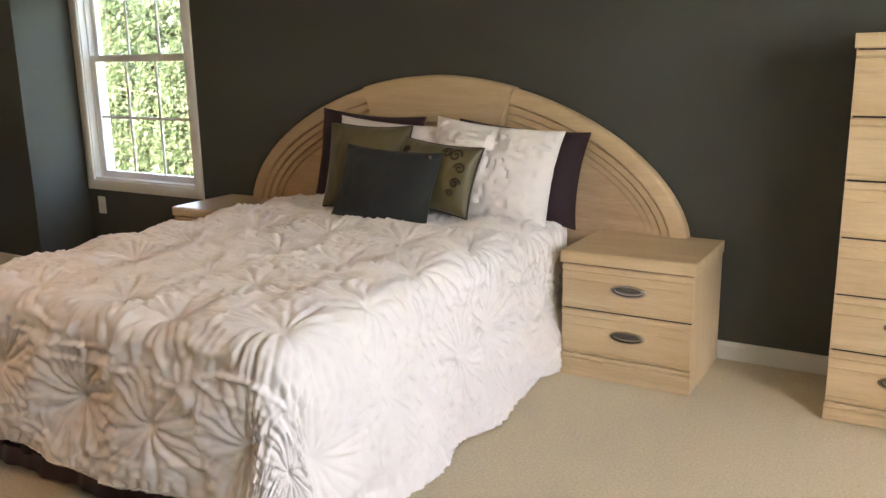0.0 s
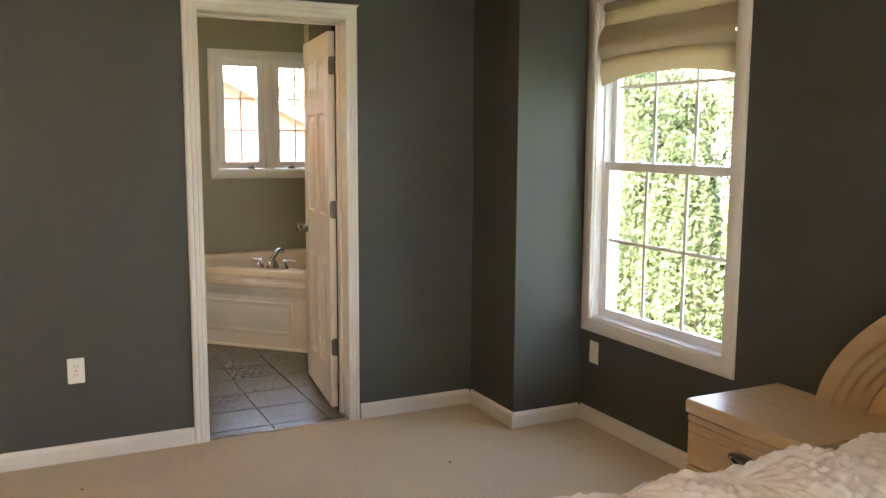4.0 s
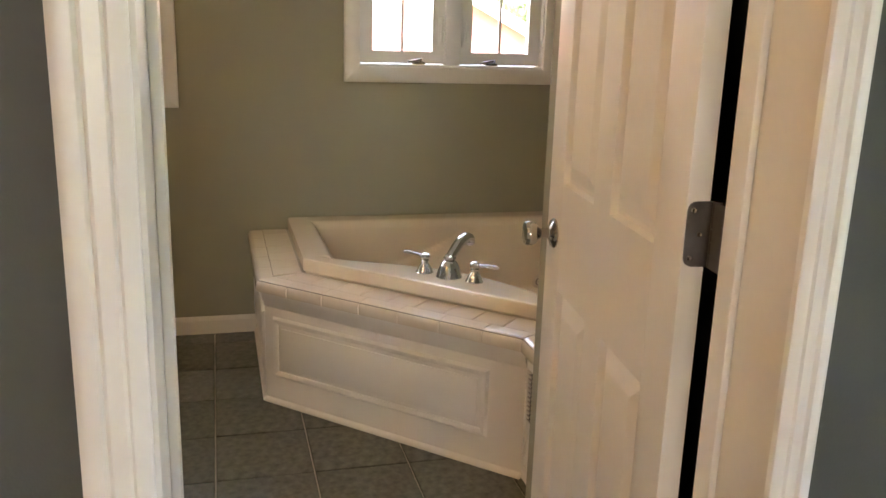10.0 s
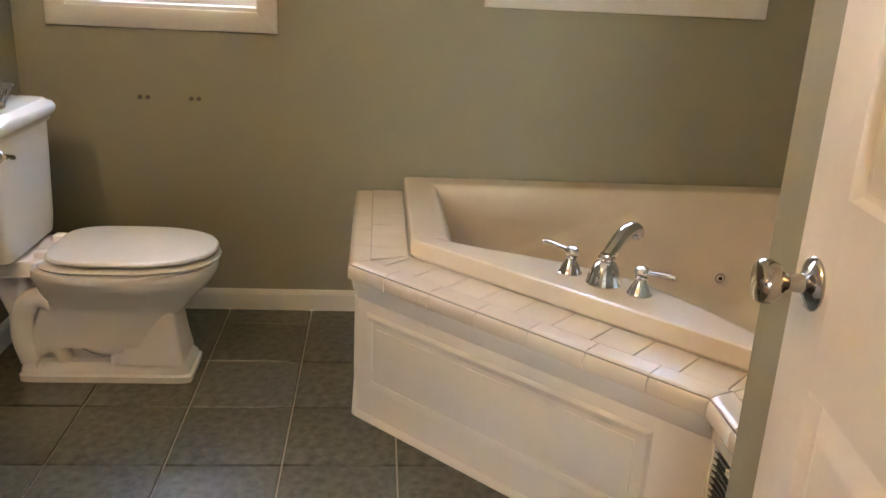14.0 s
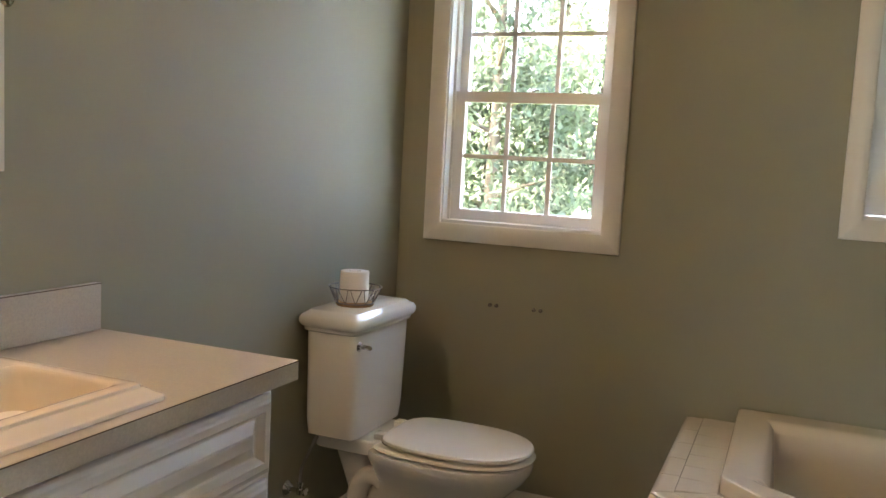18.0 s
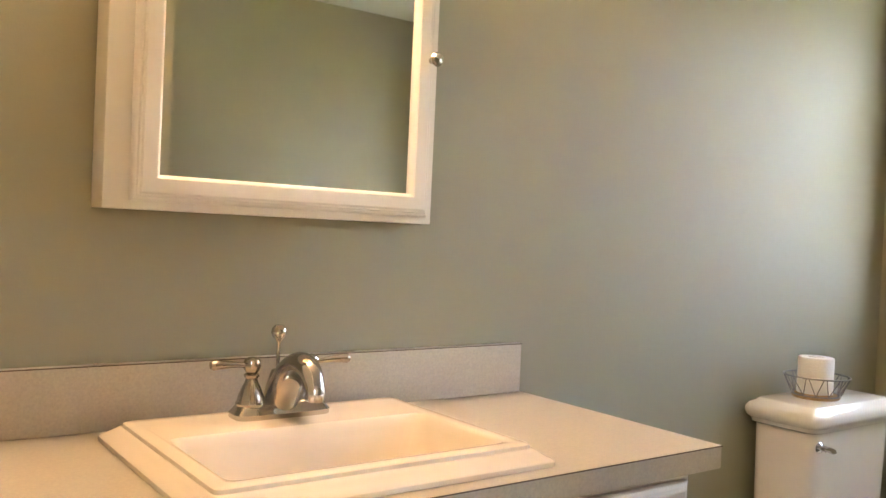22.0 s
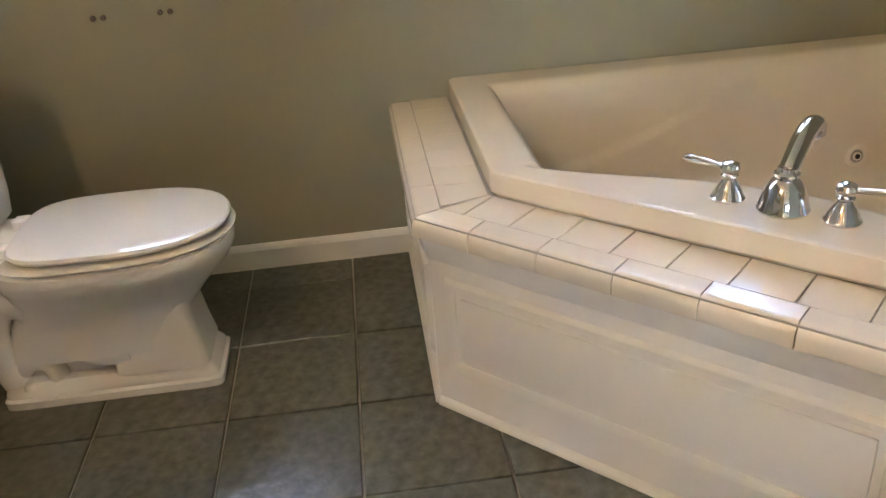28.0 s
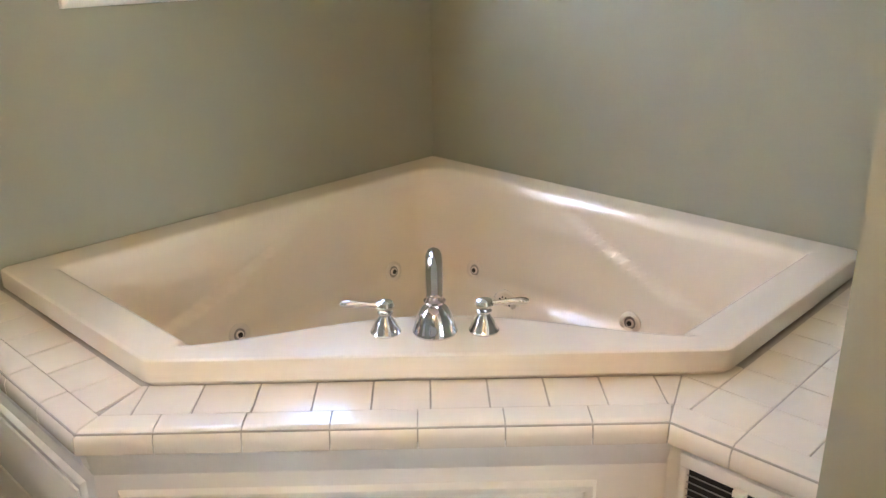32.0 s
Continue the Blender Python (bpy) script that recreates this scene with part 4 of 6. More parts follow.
# ---- shower enclosure behind the open door ----
shower = thing("shower_enclosure", -5.7, 4.0, 0, "dark glazed shower enclosure behind the door", "shower")
part("glass_front", boxes((WX + 0.104, XP - 0.004, 3.560, 3.566, 0.12, 1.95)), SMOKE, shower, smooth=False)
part("curb", boxes((WX + 0.102, XP - 0.002, 3.51, 3.61, 0, 0.10), bevel=0.006), BRONZE, shower)
for z in (0.10, 1.95):
    part("rail", boxes((WX + 0.102, XP - 0.002, 3.550, 3.576, z, z + 0.028), bevel=0.003), BRONZE, shower)
# the stall's dark inside is put into this near-black lining colour
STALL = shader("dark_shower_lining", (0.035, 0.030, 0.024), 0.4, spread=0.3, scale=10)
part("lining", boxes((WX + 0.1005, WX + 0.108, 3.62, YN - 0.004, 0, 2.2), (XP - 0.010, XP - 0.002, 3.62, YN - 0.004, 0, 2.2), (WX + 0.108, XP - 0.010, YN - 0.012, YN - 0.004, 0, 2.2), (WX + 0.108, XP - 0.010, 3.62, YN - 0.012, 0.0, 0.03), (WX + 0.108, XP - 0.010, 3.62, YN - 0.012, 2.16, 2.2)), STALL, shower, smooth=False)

# ---- toilet ----
TX = -7.545
toilet = thing("toilet", TX, 2.0, 0, "white two-piece toilet with a square stepped base", "toilet")


def oblong(cx, cy, wx, wy, z, p=3.0, n=44, back=None):
    """A rounded rectangle or egg: superellipse of half sizes wx, wy; back blunts its wall side."""
    out = []
    for i in range(n):
        a = 2 * math.pi * i / n
        c, s = math.cos(a), math.sin(a)
        q = p if s >= 0 or back is None else back
        out.append(Vector((cx + wx * math.copysign(abs(c) ** (2 / q), c), cy + wy * math.copysign(abs(s) ** (2 / q), s), z)))
    return out


SLAB, TOPZ = 10.0, 0.822
bm = bmesh.new()
ty = (YS + 0.018 + 1.866) / 2
loft(bm, [oblong(TX, ty - 0.004, 0.168, 0.082, 0.402, SLAB), oblong(TX, ty - 0.004, 0.178, 0.090, 0.408, SLAB), oblong(TX, ty - 0.003, 0.190, 0.092, 0.46, SLAB), oblong(TX, ty, 0.203, 0.093, 0.752, SLAB), oblong(TX, ty, 0.203, 0.092, 0.757, SLAB)])
part("tank", bm, PORC, toilet)
bm = bmesh.new()
loft(bm, [oblong(TX, ty, 0.205, 0.094, 0.753, SLAB), oblong(TX, ty, 0.213, 0.102, 0.757, SLAB), oblong(TX, ty, 0.215, 0.104, 0.767, SLAB), oblong(TX, ty, 0.226, 0.112, 0.774, SLAB), oblong(TX, ty, 0.231, 0.116, 0.786, SLAB), oblong(TX, ty, 0.230, 0.115, 0.798, SLAB), oblong(TX, ty, 0.222, 0.108, 0.809, SLAB), oblong(TX, ty, 0.207, 0.096, 0.815, SLAB), oblong(TX, ty, 0.202, 0.091, TOPZ - 0.002, SLAB), oblong(TX, ty, 0.198, 0.088, TOPZ, SLAB)])
part("tank_lid", bm, PORC, toilet)
bm = lathe(bmesh.new(), [(0, 0), (0.016, 0), (0.017, 0.004), (0.012, 0.010), (0.008, 0.013), (0.008, 0.022), (0, 0.022)], Matrix.Translation((TX + 0.168, 1.858, 0.716)) @ Matrix.Rotation(radians(-90), 4, "X"), 20)
tube(bm, [(TX + 0.174, 1.877, 0.717), (TX + 0.153, 1.879, 0.713), (TX + 0.128, 1.878, 0.705), (TX + 0.116, 1.877, 0.701)], [0.006, 0.0075, 0.0085, 0.005], 12)
part("flush_lever", bm, CHROME, toilet, "chrome flush lever")
by = 2.125
bm = bmesh.new()
loft(bm, [oblong(TX, by - 0.10, 0.096, 0.200, 0.115, 4), oblong(TX, by - 0.06, 0.100, 0.210, 0.20, 3.4), oblong(TX, by - 0.02, 0.128, 0.225, 0.265, 2.6, back=3), oblong(TX, by, 0.166, 0.255, 0.315, 2.3, back=3), oblong(TX, by + 0.005, 0.182, 0.268, 0.345, 2.25, back=3.2), oblong(TX, by + 0.005, 0.186, 0.270, 0.362, 2.25, back=3.2), oblong(TX, by + 0.005, 0.184, 0.268, 0.374, 2.25, back=3.2), oblong(TX, by + 0.005, 0.176, 0.260, 0.379, 2.25, back=3.2)])
part("bowl", bm, PORC, toilet)
bm = bmesh.new()
loft(bm, [oblong(TX, 1.80, 0.115, 0.115, 0.345, 6), oblong(TX, 1.80, 0.128, 0.125, 0.352, 6), oblong(TX, 1.80, 0.130, 0.127, 0.394, 6), oblong(TX, 1.80, 0.126, 0.123, 0.400, 6)])
part("shelf", bm, PORC, toilet)
bm = bmesh.new()
loft(bm, [oblong(TX, 2.062, 0.100, 0.258, 0.0, 14), oblong(TX, 2.062, 0.101, 0.259, 0.020, 14), oblong(TX, 2.060, 0.094, 0.252, 0.026, 14), oblong(TX, 2.060, 0.093, 0.251, 0.036, 14), oblong(TX, 2.056, 0.084, 0.243, 0.052, 14), oblong(TX, 2.056, 0.080, 0.239, 0.060, 12)])
part("plinth", bm, PORC, toilet)
bm = bmesh.new()
loft(bm, [oblong(TX, 2.185, 0.098, 0.112, 0.060, 9), oblong(TX, 2.182, 0.090, 0.104, 0.12, 9), oblong(TX, 2.175, 0.087, 0.100, 0.20, 8), oblong(TX, 2.160, 0.100, 0.118, 0.275, 5)])
part("pedestal", bm, PORC, toilet)
for sx in (-1, 1):
    pts = spline([(TX + sx * 0.062, y, z) for y, z in ((1.840, 0.060), (1.822, 0.135), (1.826, 0.205), (1.858, 0.258), (1.902, 0.262), (1.942, 0.218), (1.982, 0.158), (2.030, 0.122), (2.080, 0.112), (2.120, 0.114))], 6)
    part("trapway", tube(bmesh.new(), pts, [0.035] * len(pts), 16), PORC, toilet)
    pts = spline([(TX + sx * 0.058, y, z) for y, z in ((1.850, 0.085), (1.890, 0.108), (1.925, 0.098), (1.938, 0.058))], 6)
    part("trapway_bend", tube(bmesh.new(), pts, [0.026] * len(pts), 14), PORC, toilet)
bm = bmesh.new()
loft(bm, [oblong(TX, 1.93, 0.050, 0.13, 0.055, 5), oblong(TX, 1.93, 0.048, 0.14, 0.36, 5)])
part("core", bm, PORC, toilet)
bm = bmesh.new()
loft(bm, [oblong(TX, 1.815, 0.066, 0.036, 0.19, 3), oblong(TX, 1.805, 0.078, 0.048, 0.26, 3), oblong(TX, 1.800, 0.092, 0.070, 0.345, 4)])
part("column", bm, PORC, toilet)
def seat_ring(z0, z1, grow, nm, mat, trim):
    bm = bmesh.new()
    loft(bm, [oblong(TX, by + 0.008 + trim, 0.176 + grow, 0.262 + grow - trim, z0, 2.2, back=4), oblong(TX, by + 0.008 + trim, 0.184 + grow, 0.270 + grow - trim, z0 + 0.004, 2.2, back=4), oblong(TX, by + 0.008 + trim, 0.186 + grow, 0.272 + grow - trim, (z0 + z1) / 2, 2.2, back=4), oblong(TX, by + 0.008 + trim, 0.182 + grow, 0.268 + grow - trim, z1 - 0.004, 2.2, back=4), oblong(TX, by + 0.008 + trim, 0.166 + grow, 0.252 + grow - trim, z1, 2.2, back=4)])
    return part(nm, bm, mat, toilet)
seat_ring(0.3815, 0.3965, 0.002, "seat", SEATP, 0.016)
seat_ring(0.4025, 0.4225, -0.005, "seat_lid", SEATP, 0.026)
for sx in (-0.075, 0.075):
    part("seat_hinge", boxes((TX + sx - 0.022, TX + sx + 0.022, 1.888, 1.926, 0.380, 0.420), bevel=0.007), SEATP, toilet)
for sx in (-1, 1):
    part("bolt_cap", lathe(bmesh.new(), [(0, 0), (0.014, 0), (0.013, 0.008), (0.008, 0.013), (0, 0.014)], Matrix.Translation((TX + sx * 0.082, 1.872, 0.046)), 16), PORC, toilet)

QX, QZ = -7.297, 0.240
valve = thing("water_supply_valve", QX, YS, QZ, "chrome shut-off valve with a braided supply line", "valve")
part("escutcheon", lathe(bmesh.new(), [(0, 0), (0.026, 0), (0.022, 0.006), (0.012, 0.016), (0, 0.016)], Matrix.Translation((QX, YS + 0.001, QZ)) @ Matrix.Rotation(radians(-90), 4, "X"), 20), CHROME, valve)
part("stem", tube(bmesh.new(), [(QX, YS + 0.012, QZ), (QX, YS + 0.055, QZ)], 0.008, 12), CHROME, valve)
part("valve_body", lathe(bmesh.new(), [(0, 0), (0.011, 0), (0.011, 0.016), (0.008, 0.019), (0.008, 0.030), (0.010, 0.031), (0.010, 0.040), (0, 0.040)], Matrix.Translation((QX, YS + 0.050, QZ - 0.010)), 16), CHROME, valve)
bm = lathe(bmesh.new(), [(0, 0), (0.009, 0), (0.014, 0.004), (0.015, 0.012), (0.010, 0.016), (0, 0.016)], Matrix.Translation((QX, YS + 0.058, QZ)) @ Matrix.Rotation(radians(-90), 4, "X") @ Matrix.Diagonal((1.25, 0.75, 1, 1)), 18)
part("handle", bm, CHROME, valve)
part("supply_line", tube(bmesh.new(), spline([(QX, YS + 0.050, QZ + 0.030), (QX - 0.004, YS + 0.052, QZ + 0.075), (QX - 0.026, YS + 0.066, QZ + 0.13), (QX - 0.040, YS + 0.080, QZ + 0.170), (QX - 0.042, YS + 0.082, 0.408)], 6), 0.0055, 10), WIRE, valve)

# roll of paper in a wire basket on the tank
basket = thing("wire_basket", TX + 0.02, 1.765, TOPZ, "small grey wire basket with a wicker base", "basket")
bc = Vector((TX + 0.035, 1.768, TOPZ))
def ring(r, z, n=28):
    return [bc + Vector((r * math.cos(2 * math.pi * i / n), r * math.sin(2 * math.pi * i / n), z)) for i in range(n + 1)]
part("base", lathe(bmesh.new(), [(0, 0), (0.060, 0), (0.064, 0.004), (0.062, 0.010), (0.05, 0.012), (0, 0.012)], Matrix.Translation(bc), 28), WICKER, basket, "tan woven base")
part("top_hoop", tube(bmesh.new(), ring(0.088, 0.062), 0.0022, 8), WIRE, basket)
part("bottom_hoop", tube(bmesh.new(), ring(0.064, 0.010), 0.0020, 8), WIRE, basket)
for i in range(12):
    a = 2 * math.pi * i / 12
    for b in (a + 0.22, a - 0.22):
        part("strand", tube(bmesh.new(), [bc + Vector((0.064 * math.cos(a), 0.064 * math.sin(a), 0.010)), bc + Vector((0.088 * math.cos(b), 0.088 * math.sin(b), 0.062))], 0.0014, 6), WIRE, basket)
roll = thing("toilet_paper_roll", *bc, "white toilet paper roll standing in the wire basket", "toilet paper")
rc = Matrix.Translation(bc + Vector((0.0, -0.004, 0.013)))
part("paper", lathe(bmesh.new(), [(0.020, 0.002), (0.047, 0.0), (0.048, 0.004), (0.048, 0.098), (0.046, 0.101), (0.021, 0.101)], rc, 32), PAPER, roll)
part("core_tube", lathe(bmesh.new(), [(0.018, 0.0), (0.0195, 0.0), (0.0195, 0.1015), (0.018, 0.1015), (0.0178, 0.02)], rc, 20), WICKER, roll)

# holder stubs left on the wall, rows of screw ends
for y in (2.072, 2.245):
    hold = thing("holder_bracket", XW, y, 0.78, "pair of dark screw stubs remaining in the wall", "bracket", "holder stubs")
    for dy in (-0.013, 0.013):
        bm = lathe(bmesh.new(), [(0, 0), (0.008, 0), (0.007, 0.006), (0.004, 0.008), (0.004, 0.016), (0, 0.016)], Matrix.Translation((XW, y + dy, 0.780)) @ Matrix.Rotation(radians(90), 4, "Y"), 12)
        part("stub", bm, HINGE, hold)

# ---- vanity ----
VX0, VX1, VY, VZ = -6.460, XP - 0.002, 2.165, 0.858
vanity = thing("vanity_cabinet", -5.9, 1.9, 0, "white raised-panel vanity cabinet with nickel pulls", "cabinet")
part("body", boxes((VX0, VX1, YS + 0.002, VY - 0.019, 0.09, VZ), bevel=0.001), CABP, vanity)
part("toe_kick", boxes((VX0 + 0.002, VX1, YS + 0.002, VY - 0.075, 0.0, 0.0895)), CABP, vanity, smooth=False)


def front_panel(nm, x0, x1, z0, z1, fr=0.045, rim=0.012, slope=0.026):
    """A slab front with a shaped edge and a raised field."""
    y1, y0 = VY - 0.0185, VY
    bm = bmesh.new()
    def lp(i, y):
        return [Vector(p) for p in ((x0 + i, y, z0 + i), (x1 - i, y, z0 + i), (x1 - i, y, z1 - i), (x0 + i, y, z1 - i))]
    f = fr
    loft(bm, [lp(0, y1), lp(0, y0 - 0.011), lp(0.003, y0 - 0.007), lp(0.010, y0 - 0.0045), lp(0.014, y0 - 0.001), lp(0.016, y0), lp(f, y0), lp(f + 0.003, y0 - 0.004), lp(f + 0.012, y0 - 0.014), lp(f + rim + 0.004, y0 - 0.0145), lp(f + rim + slope, y0 - 0.004), lp(f + rim + slope + 0.002, y0 - 0.001), lp(f + rim + slope + 0.005, y0)])
    return part(nm, bm, CABP, vanity, smooth=False)


def bar_pull(parent, x, z0, z1):
    pts = spline([(x, VY - 0.001, z0), (x, VY + 0.020, z0 + 0.006), (x, VY + 0.028, (z0 + z1) / 2), (x, VY + 0.020, z1 - 0.006), (x, VY - 0.001, z1)], 6)
    bm = tube(bmesh.new(), pts, [0.0045 + 0.001 * math.sin(3.14 * i / (len(pts) - 1)) for i in range(len(pts))], 12)
    for z in (z0, z1):
        lathe(bm, [(0, 0), (0.0085, 0), (0.008, 0.003), (0.005, 0.005), (0, 0.005)], Matrix.Translation((x, VY, z)) @ Matrix.Rotation(radians(-90), 4, "X"), 14)
    part("handle", bm, NICKEL, parent, "arched nickel handle")


def round_pull(parent, x, z):
    bm = lathe(bmesh.new(), [(0, 0), (0.0085, 0), (0.008, 0.003), (0.0055, 0.006), (0.0055, 0.013), (0.010, 0.018), (0.0145, 0.023), (0.0148, 0.027), (0.011, 0.031), (0, 0.032)], Matrix.Translation((x, VY, z)) @ Matrix.Rotation(radians(-90), 4, "X"), 20)
    part("knob", bm, NICKEL, parent, "round nickel knob")


front_panel("false_drawer_front", -6.446, VX1 - 0.03, 0.668, 0.834, 0.030)
for z0, z1 in ((0.427, 0.656), (0.166, 0.402)):
    d = front_panel("drawer_front", -6.442, -6.112, z0, z1, 0.048, 0.010, 0.020)
    round_pull(d, -6.272, (z0 + z1) / 2 + 0.008)
for x0, x1, hx in ((-6.068, -5.672, -6.042), (-5.622, -5.340, -5.370)):
    d = front_panel("cabinet_door", x0, x1, 0.115, 0.651, 0.056, 0.012, 0.028)
    bar_pull(d, hx, 0.491, 0.572)
counter = thing("countertop", -5.9, 1.93, VZ, "speckled beige laminate countertop with backsplash", "countertop")
SX0, SX1, SY0, SY1 = -6.128, -5.582, 1.722, 2.164
cy1, cz = 2.194, 0.898
e = 0.03
for a, b, c, d in ((-6.483, SX0 + e, YS + 0.001, cy1), (SX1 - e, VX1, YS + 0.001, cy1), (SX0 + e, SX1 - e, YS + 0.001, SY0 + e), (SX0 + e, SX1 - e, SY1 - e, cy1)):
    part("slab", boxes((a, b, c, d, VZ + 0.0005, cz)), LAMIN, counter, smooth=False)
part("backsplash", boxes((-6.475, VX1, YS + 0.0015, YS + 0.019, cz + 0.001, 1.005), bevel=0.0015), LAMIN, counter)
part("edge_line", boxes((-6.4838, VX1, cy1 + 0.0002, cy1 + 0.0012, cz - 0.0022, cz - 0.0004), (-6.475, VX1, YS + 0.0195, YS + 0.0205, 1.0030, 1.0048)), BARK, counter, "thin brown seam of the laminate", smooth=False)
sink = thing("drop_in_sink", -5.86, 1.94, cz, "cream drop-in sink with a stepped rectangular rim", "sink")


def rect_loop(i, z, grow=(0, 0, 0, 0), r=0.012, n=4):
    x0, x1, y0, y1 = SX0 + i + grow[0], SX1 - i - grow[1], SY0 + i + grow[2], SY1 - i - grow[3]
    return [Vector((p.x, p.y, z)) for p in round_loop([(x0, y0), (x1, y0), (x1, y1), (x0, y1)], r, n)]


shelf = (0, 0, 0.105, 0)
sl = [rect_loop(0, cz + 0.001), rect_loop(0, cz + 0.008), rect_loop(0.003, cz + 0.0115), rect_loop(0.010, cz + 0.0145), rect_loop(0.018, cz + 0.0205), rect_loop(0.023, cz + 0.0240), rect_loop(0.027, cz + 0.0245), rect_loop(0.028, cz + 0.0300), rect_loop(0.032, cz + 0.0318), rect_loop(0.046, cz + 0.0318), rect_loop(0.054, cz + 0.0305, shelf, 0.02), rect_loop(0.058, cz + 0.026, shelf, 0.02), rect_loop(0.061, cz + 0.012, shelf, 0.024), rect_loop(0.075, cz - 0.055, shelf, 0.04), rect_loop(0.095, cz - 0.105, shelf, 0.05), rect_loop(0.125, cz - 0.122, shelf, 0.05), rect_loop(0.150, cz - 0.126, (0, 0, 0.05, 0), 0.03)]
bm = bmesh.new()
loft(bm, sl, cap=(False, True))
part("basin", bm, SINKP, sink)
part("drain", lathe(bmesh.new(), [(0, 0), (0.022, 0), (0.022, 0.003), (0.014, 0.004), (0.012, 0.001), (0, 0.001)], Matrix.Translation((-5.858, 2.02, cz - 0.1255)), 20), NICKEL, sink)
F2 = Vector((-5.848, 1.802, cz + 0.0312))
faucet = thing("sink_faucet", *F2, "brushed nickel centerset faucet with two lever handles", "faucet")
bm = bmesh.new()
loft(bm, [oblong(F2.x, F2.y, 0.082, 0.029, F2.z, 5), oblong(F2.x, F2.y, 0.083, 0.030, F2.z + 0.008, 5), oblong(F2.x, F2.y, 0.078, 0.026, F2.z + 0.014, 5), oblong(F2.x, F2.y, 0.072, 0.022, F2.z + 0.022, 5), oblong(F2.x, F2.y, 0.066, 0.018, F2.z + 0.024, 5)])
part("base_plate", bm, NICKEL, faucet)
for sg in (-1, 1):
    lever_handle(faucet, F2 + Vector((sg * 0.052, 0, 0.020)), (sg, 0.08, 0), NICKEL, 0.82, 1.12)
pts = spline([F2 + Vector((0, -0.004, 0.016)), F2 + Vector((0, 0.012, 0.044)), F2 + Vector((0, 0.038, 0.076)), F2 + Vector((0, 0.070, 0.091)), F2 + Vector((0, 0.100, 0.084)), F2 + Vector((0, 0.117, 0.064)), F2 + Vector((0, 0.120, 0.054))], 6)
fat = spline([(0.031, 0, 0), (0.028, 0, 0), (0.0245, 0, 0), (0.0215, 0, 0), (0.0185, 0, 0), (0.0155, 0, 0), (0.0150, 0, 0)], 6)
part("spout", tube(bmesh.new(), pts, [f.x for f in fat], 22), NICKEL, faucet)
part("aerator", lathe(bmesh.new(), [(0, 0), (0.0125, 0), (0.0130, 0.004), (0.0130, 0.012), (0, 0.012)], Matrix.Translation(F2 + Vector((0, 0.120, 0.044))), 18), NICKEL, faucet)
part("rod_boss", lathe(bmesh.new(), [(0, 0), (0.024, 0), (0.020, 0.020), (0.014, 0.042), (0.011, 0.050), (0.009, 0.052), (0, 0.052)], Matrix.Translation(F2 + Vector((0, -0.014, 0.020))), 22), NICKEL, faucet)
bm = tube(bmesh.new(), [F2 + Vector((0, -0.016, 0.06)), F2 + Vector((0, -0.016, 0.122))], 0.003, 8)
lathe(bm, [(0, 0), (0.005, 0.0), (0.007, 0.004), (0.0095, 0.006), (0.0130, 0.014), (0.0120, 0.021), (0.007, 0.027), (0, 0.028)], Matrix.Translation(F2 + Vector((0, -0.016, 0.118))), 20)
part("lift_rod", bm, NICKEL, faucet)

# ---- medicine cabinet with its mirror ----
MX0, MX1, MZ0, MZ1, MY = -6.182, -5.575, 1.253, 1.955, 1.752
cab = thing("medicine_cabinet", -5.88, YS, MZ0, "white framed medicine cabinet with a mirror door", "cabinet")
part("body", boxes((MX0, MX1, YS + 0.001, MY - 0.022, MZ0, MZ1), bevel=0.002), CABP, cab)
flip = Matrix(((-1, 0, 0, 0), (0, -1, 0, MY - 0.021), (0, 0, 1, 0), (0, 0, 0, 1)))
door = part("mirror_door", boxes((-6.160, -5.618, MY - 0.0215, MY - 0.0205, MZ0 + 0.017, MZ1 - 0.02)), CABP, cab, smooth=False)
for side in "lrtb":
    bm = bmesh.new()
    frame_sweep(bm, [(0, 0), (0, 0.012), (0.003, 0.018), (0.006, 0.021), (0.028, 0.021), (0.031, 0.018), (0.034, 0.018), (0.036, 0.014), (0.039, 0.013), (0.042, 0.009), (0.042, 0.0)], 5.656, 6.122, 1.308, MZ1 - 0.058, flip, side)
    part("mirror_frame", bm, CABP, door)
part("mirror", boxes((-6.124, -5.654, MY - 0.020, MY - 0.014, 1.306, MZ1 - 0.056)), MIRROR, door, "plain mirror pane", smooth=False)
bm = lathe(bmesh.new(), [(0, 0), (0.006, 0), (0.005, 0.006), (0.005, 0.010), (0.011, 0.015), (0.0135, 0.021), (0.010, 0.027), (0, 0.029)], Matrix.Translation((-6.152, MY - 0.002, 1.560)) @ Matrix.Rotation(radians(-90), 4, "X"), 18)
part("knob", bm, NICKEL, door, "small round nickel knob")

# ---- vanity light above the cabinet ----
light = thing("vanity_light", -5.80, YS, 2.10, "nickel vanity light bar with warm glass bulbs", "light")
part("bar", boxes((-6.08, -5.52, YS + 0.001, YS + 0.035, 2.06, 2.16), bevel=0.008), NICKEL, light)
for x in (-6.0, -5.8, -5.6):
    part("socket", lathe(bmesh.new(), [(0, 0), (0.028, 0), (0.026, 0.02), (0.018, 0.04), (0, 0.04)], Matrix.Translation((x, YS + 0.034, 2.11)) @ Matrix.Rotation(radians(-90), 4, "X"), 20), NICKEL, light)
    part("bulb", lathe(bmesh.new(), [(0, 0), (0.014, 0), (0.030, 0.02), (0.040, 0.05), (0.034, 0.08), (0.016, 0.095), (0, 0.098)], Matrix.Translation((x, YS + 0.072, 2.11)) @ Matrix.Rotation(radians(-90), 4, "X"), 20), BULB, light, "glowing warm bulb")

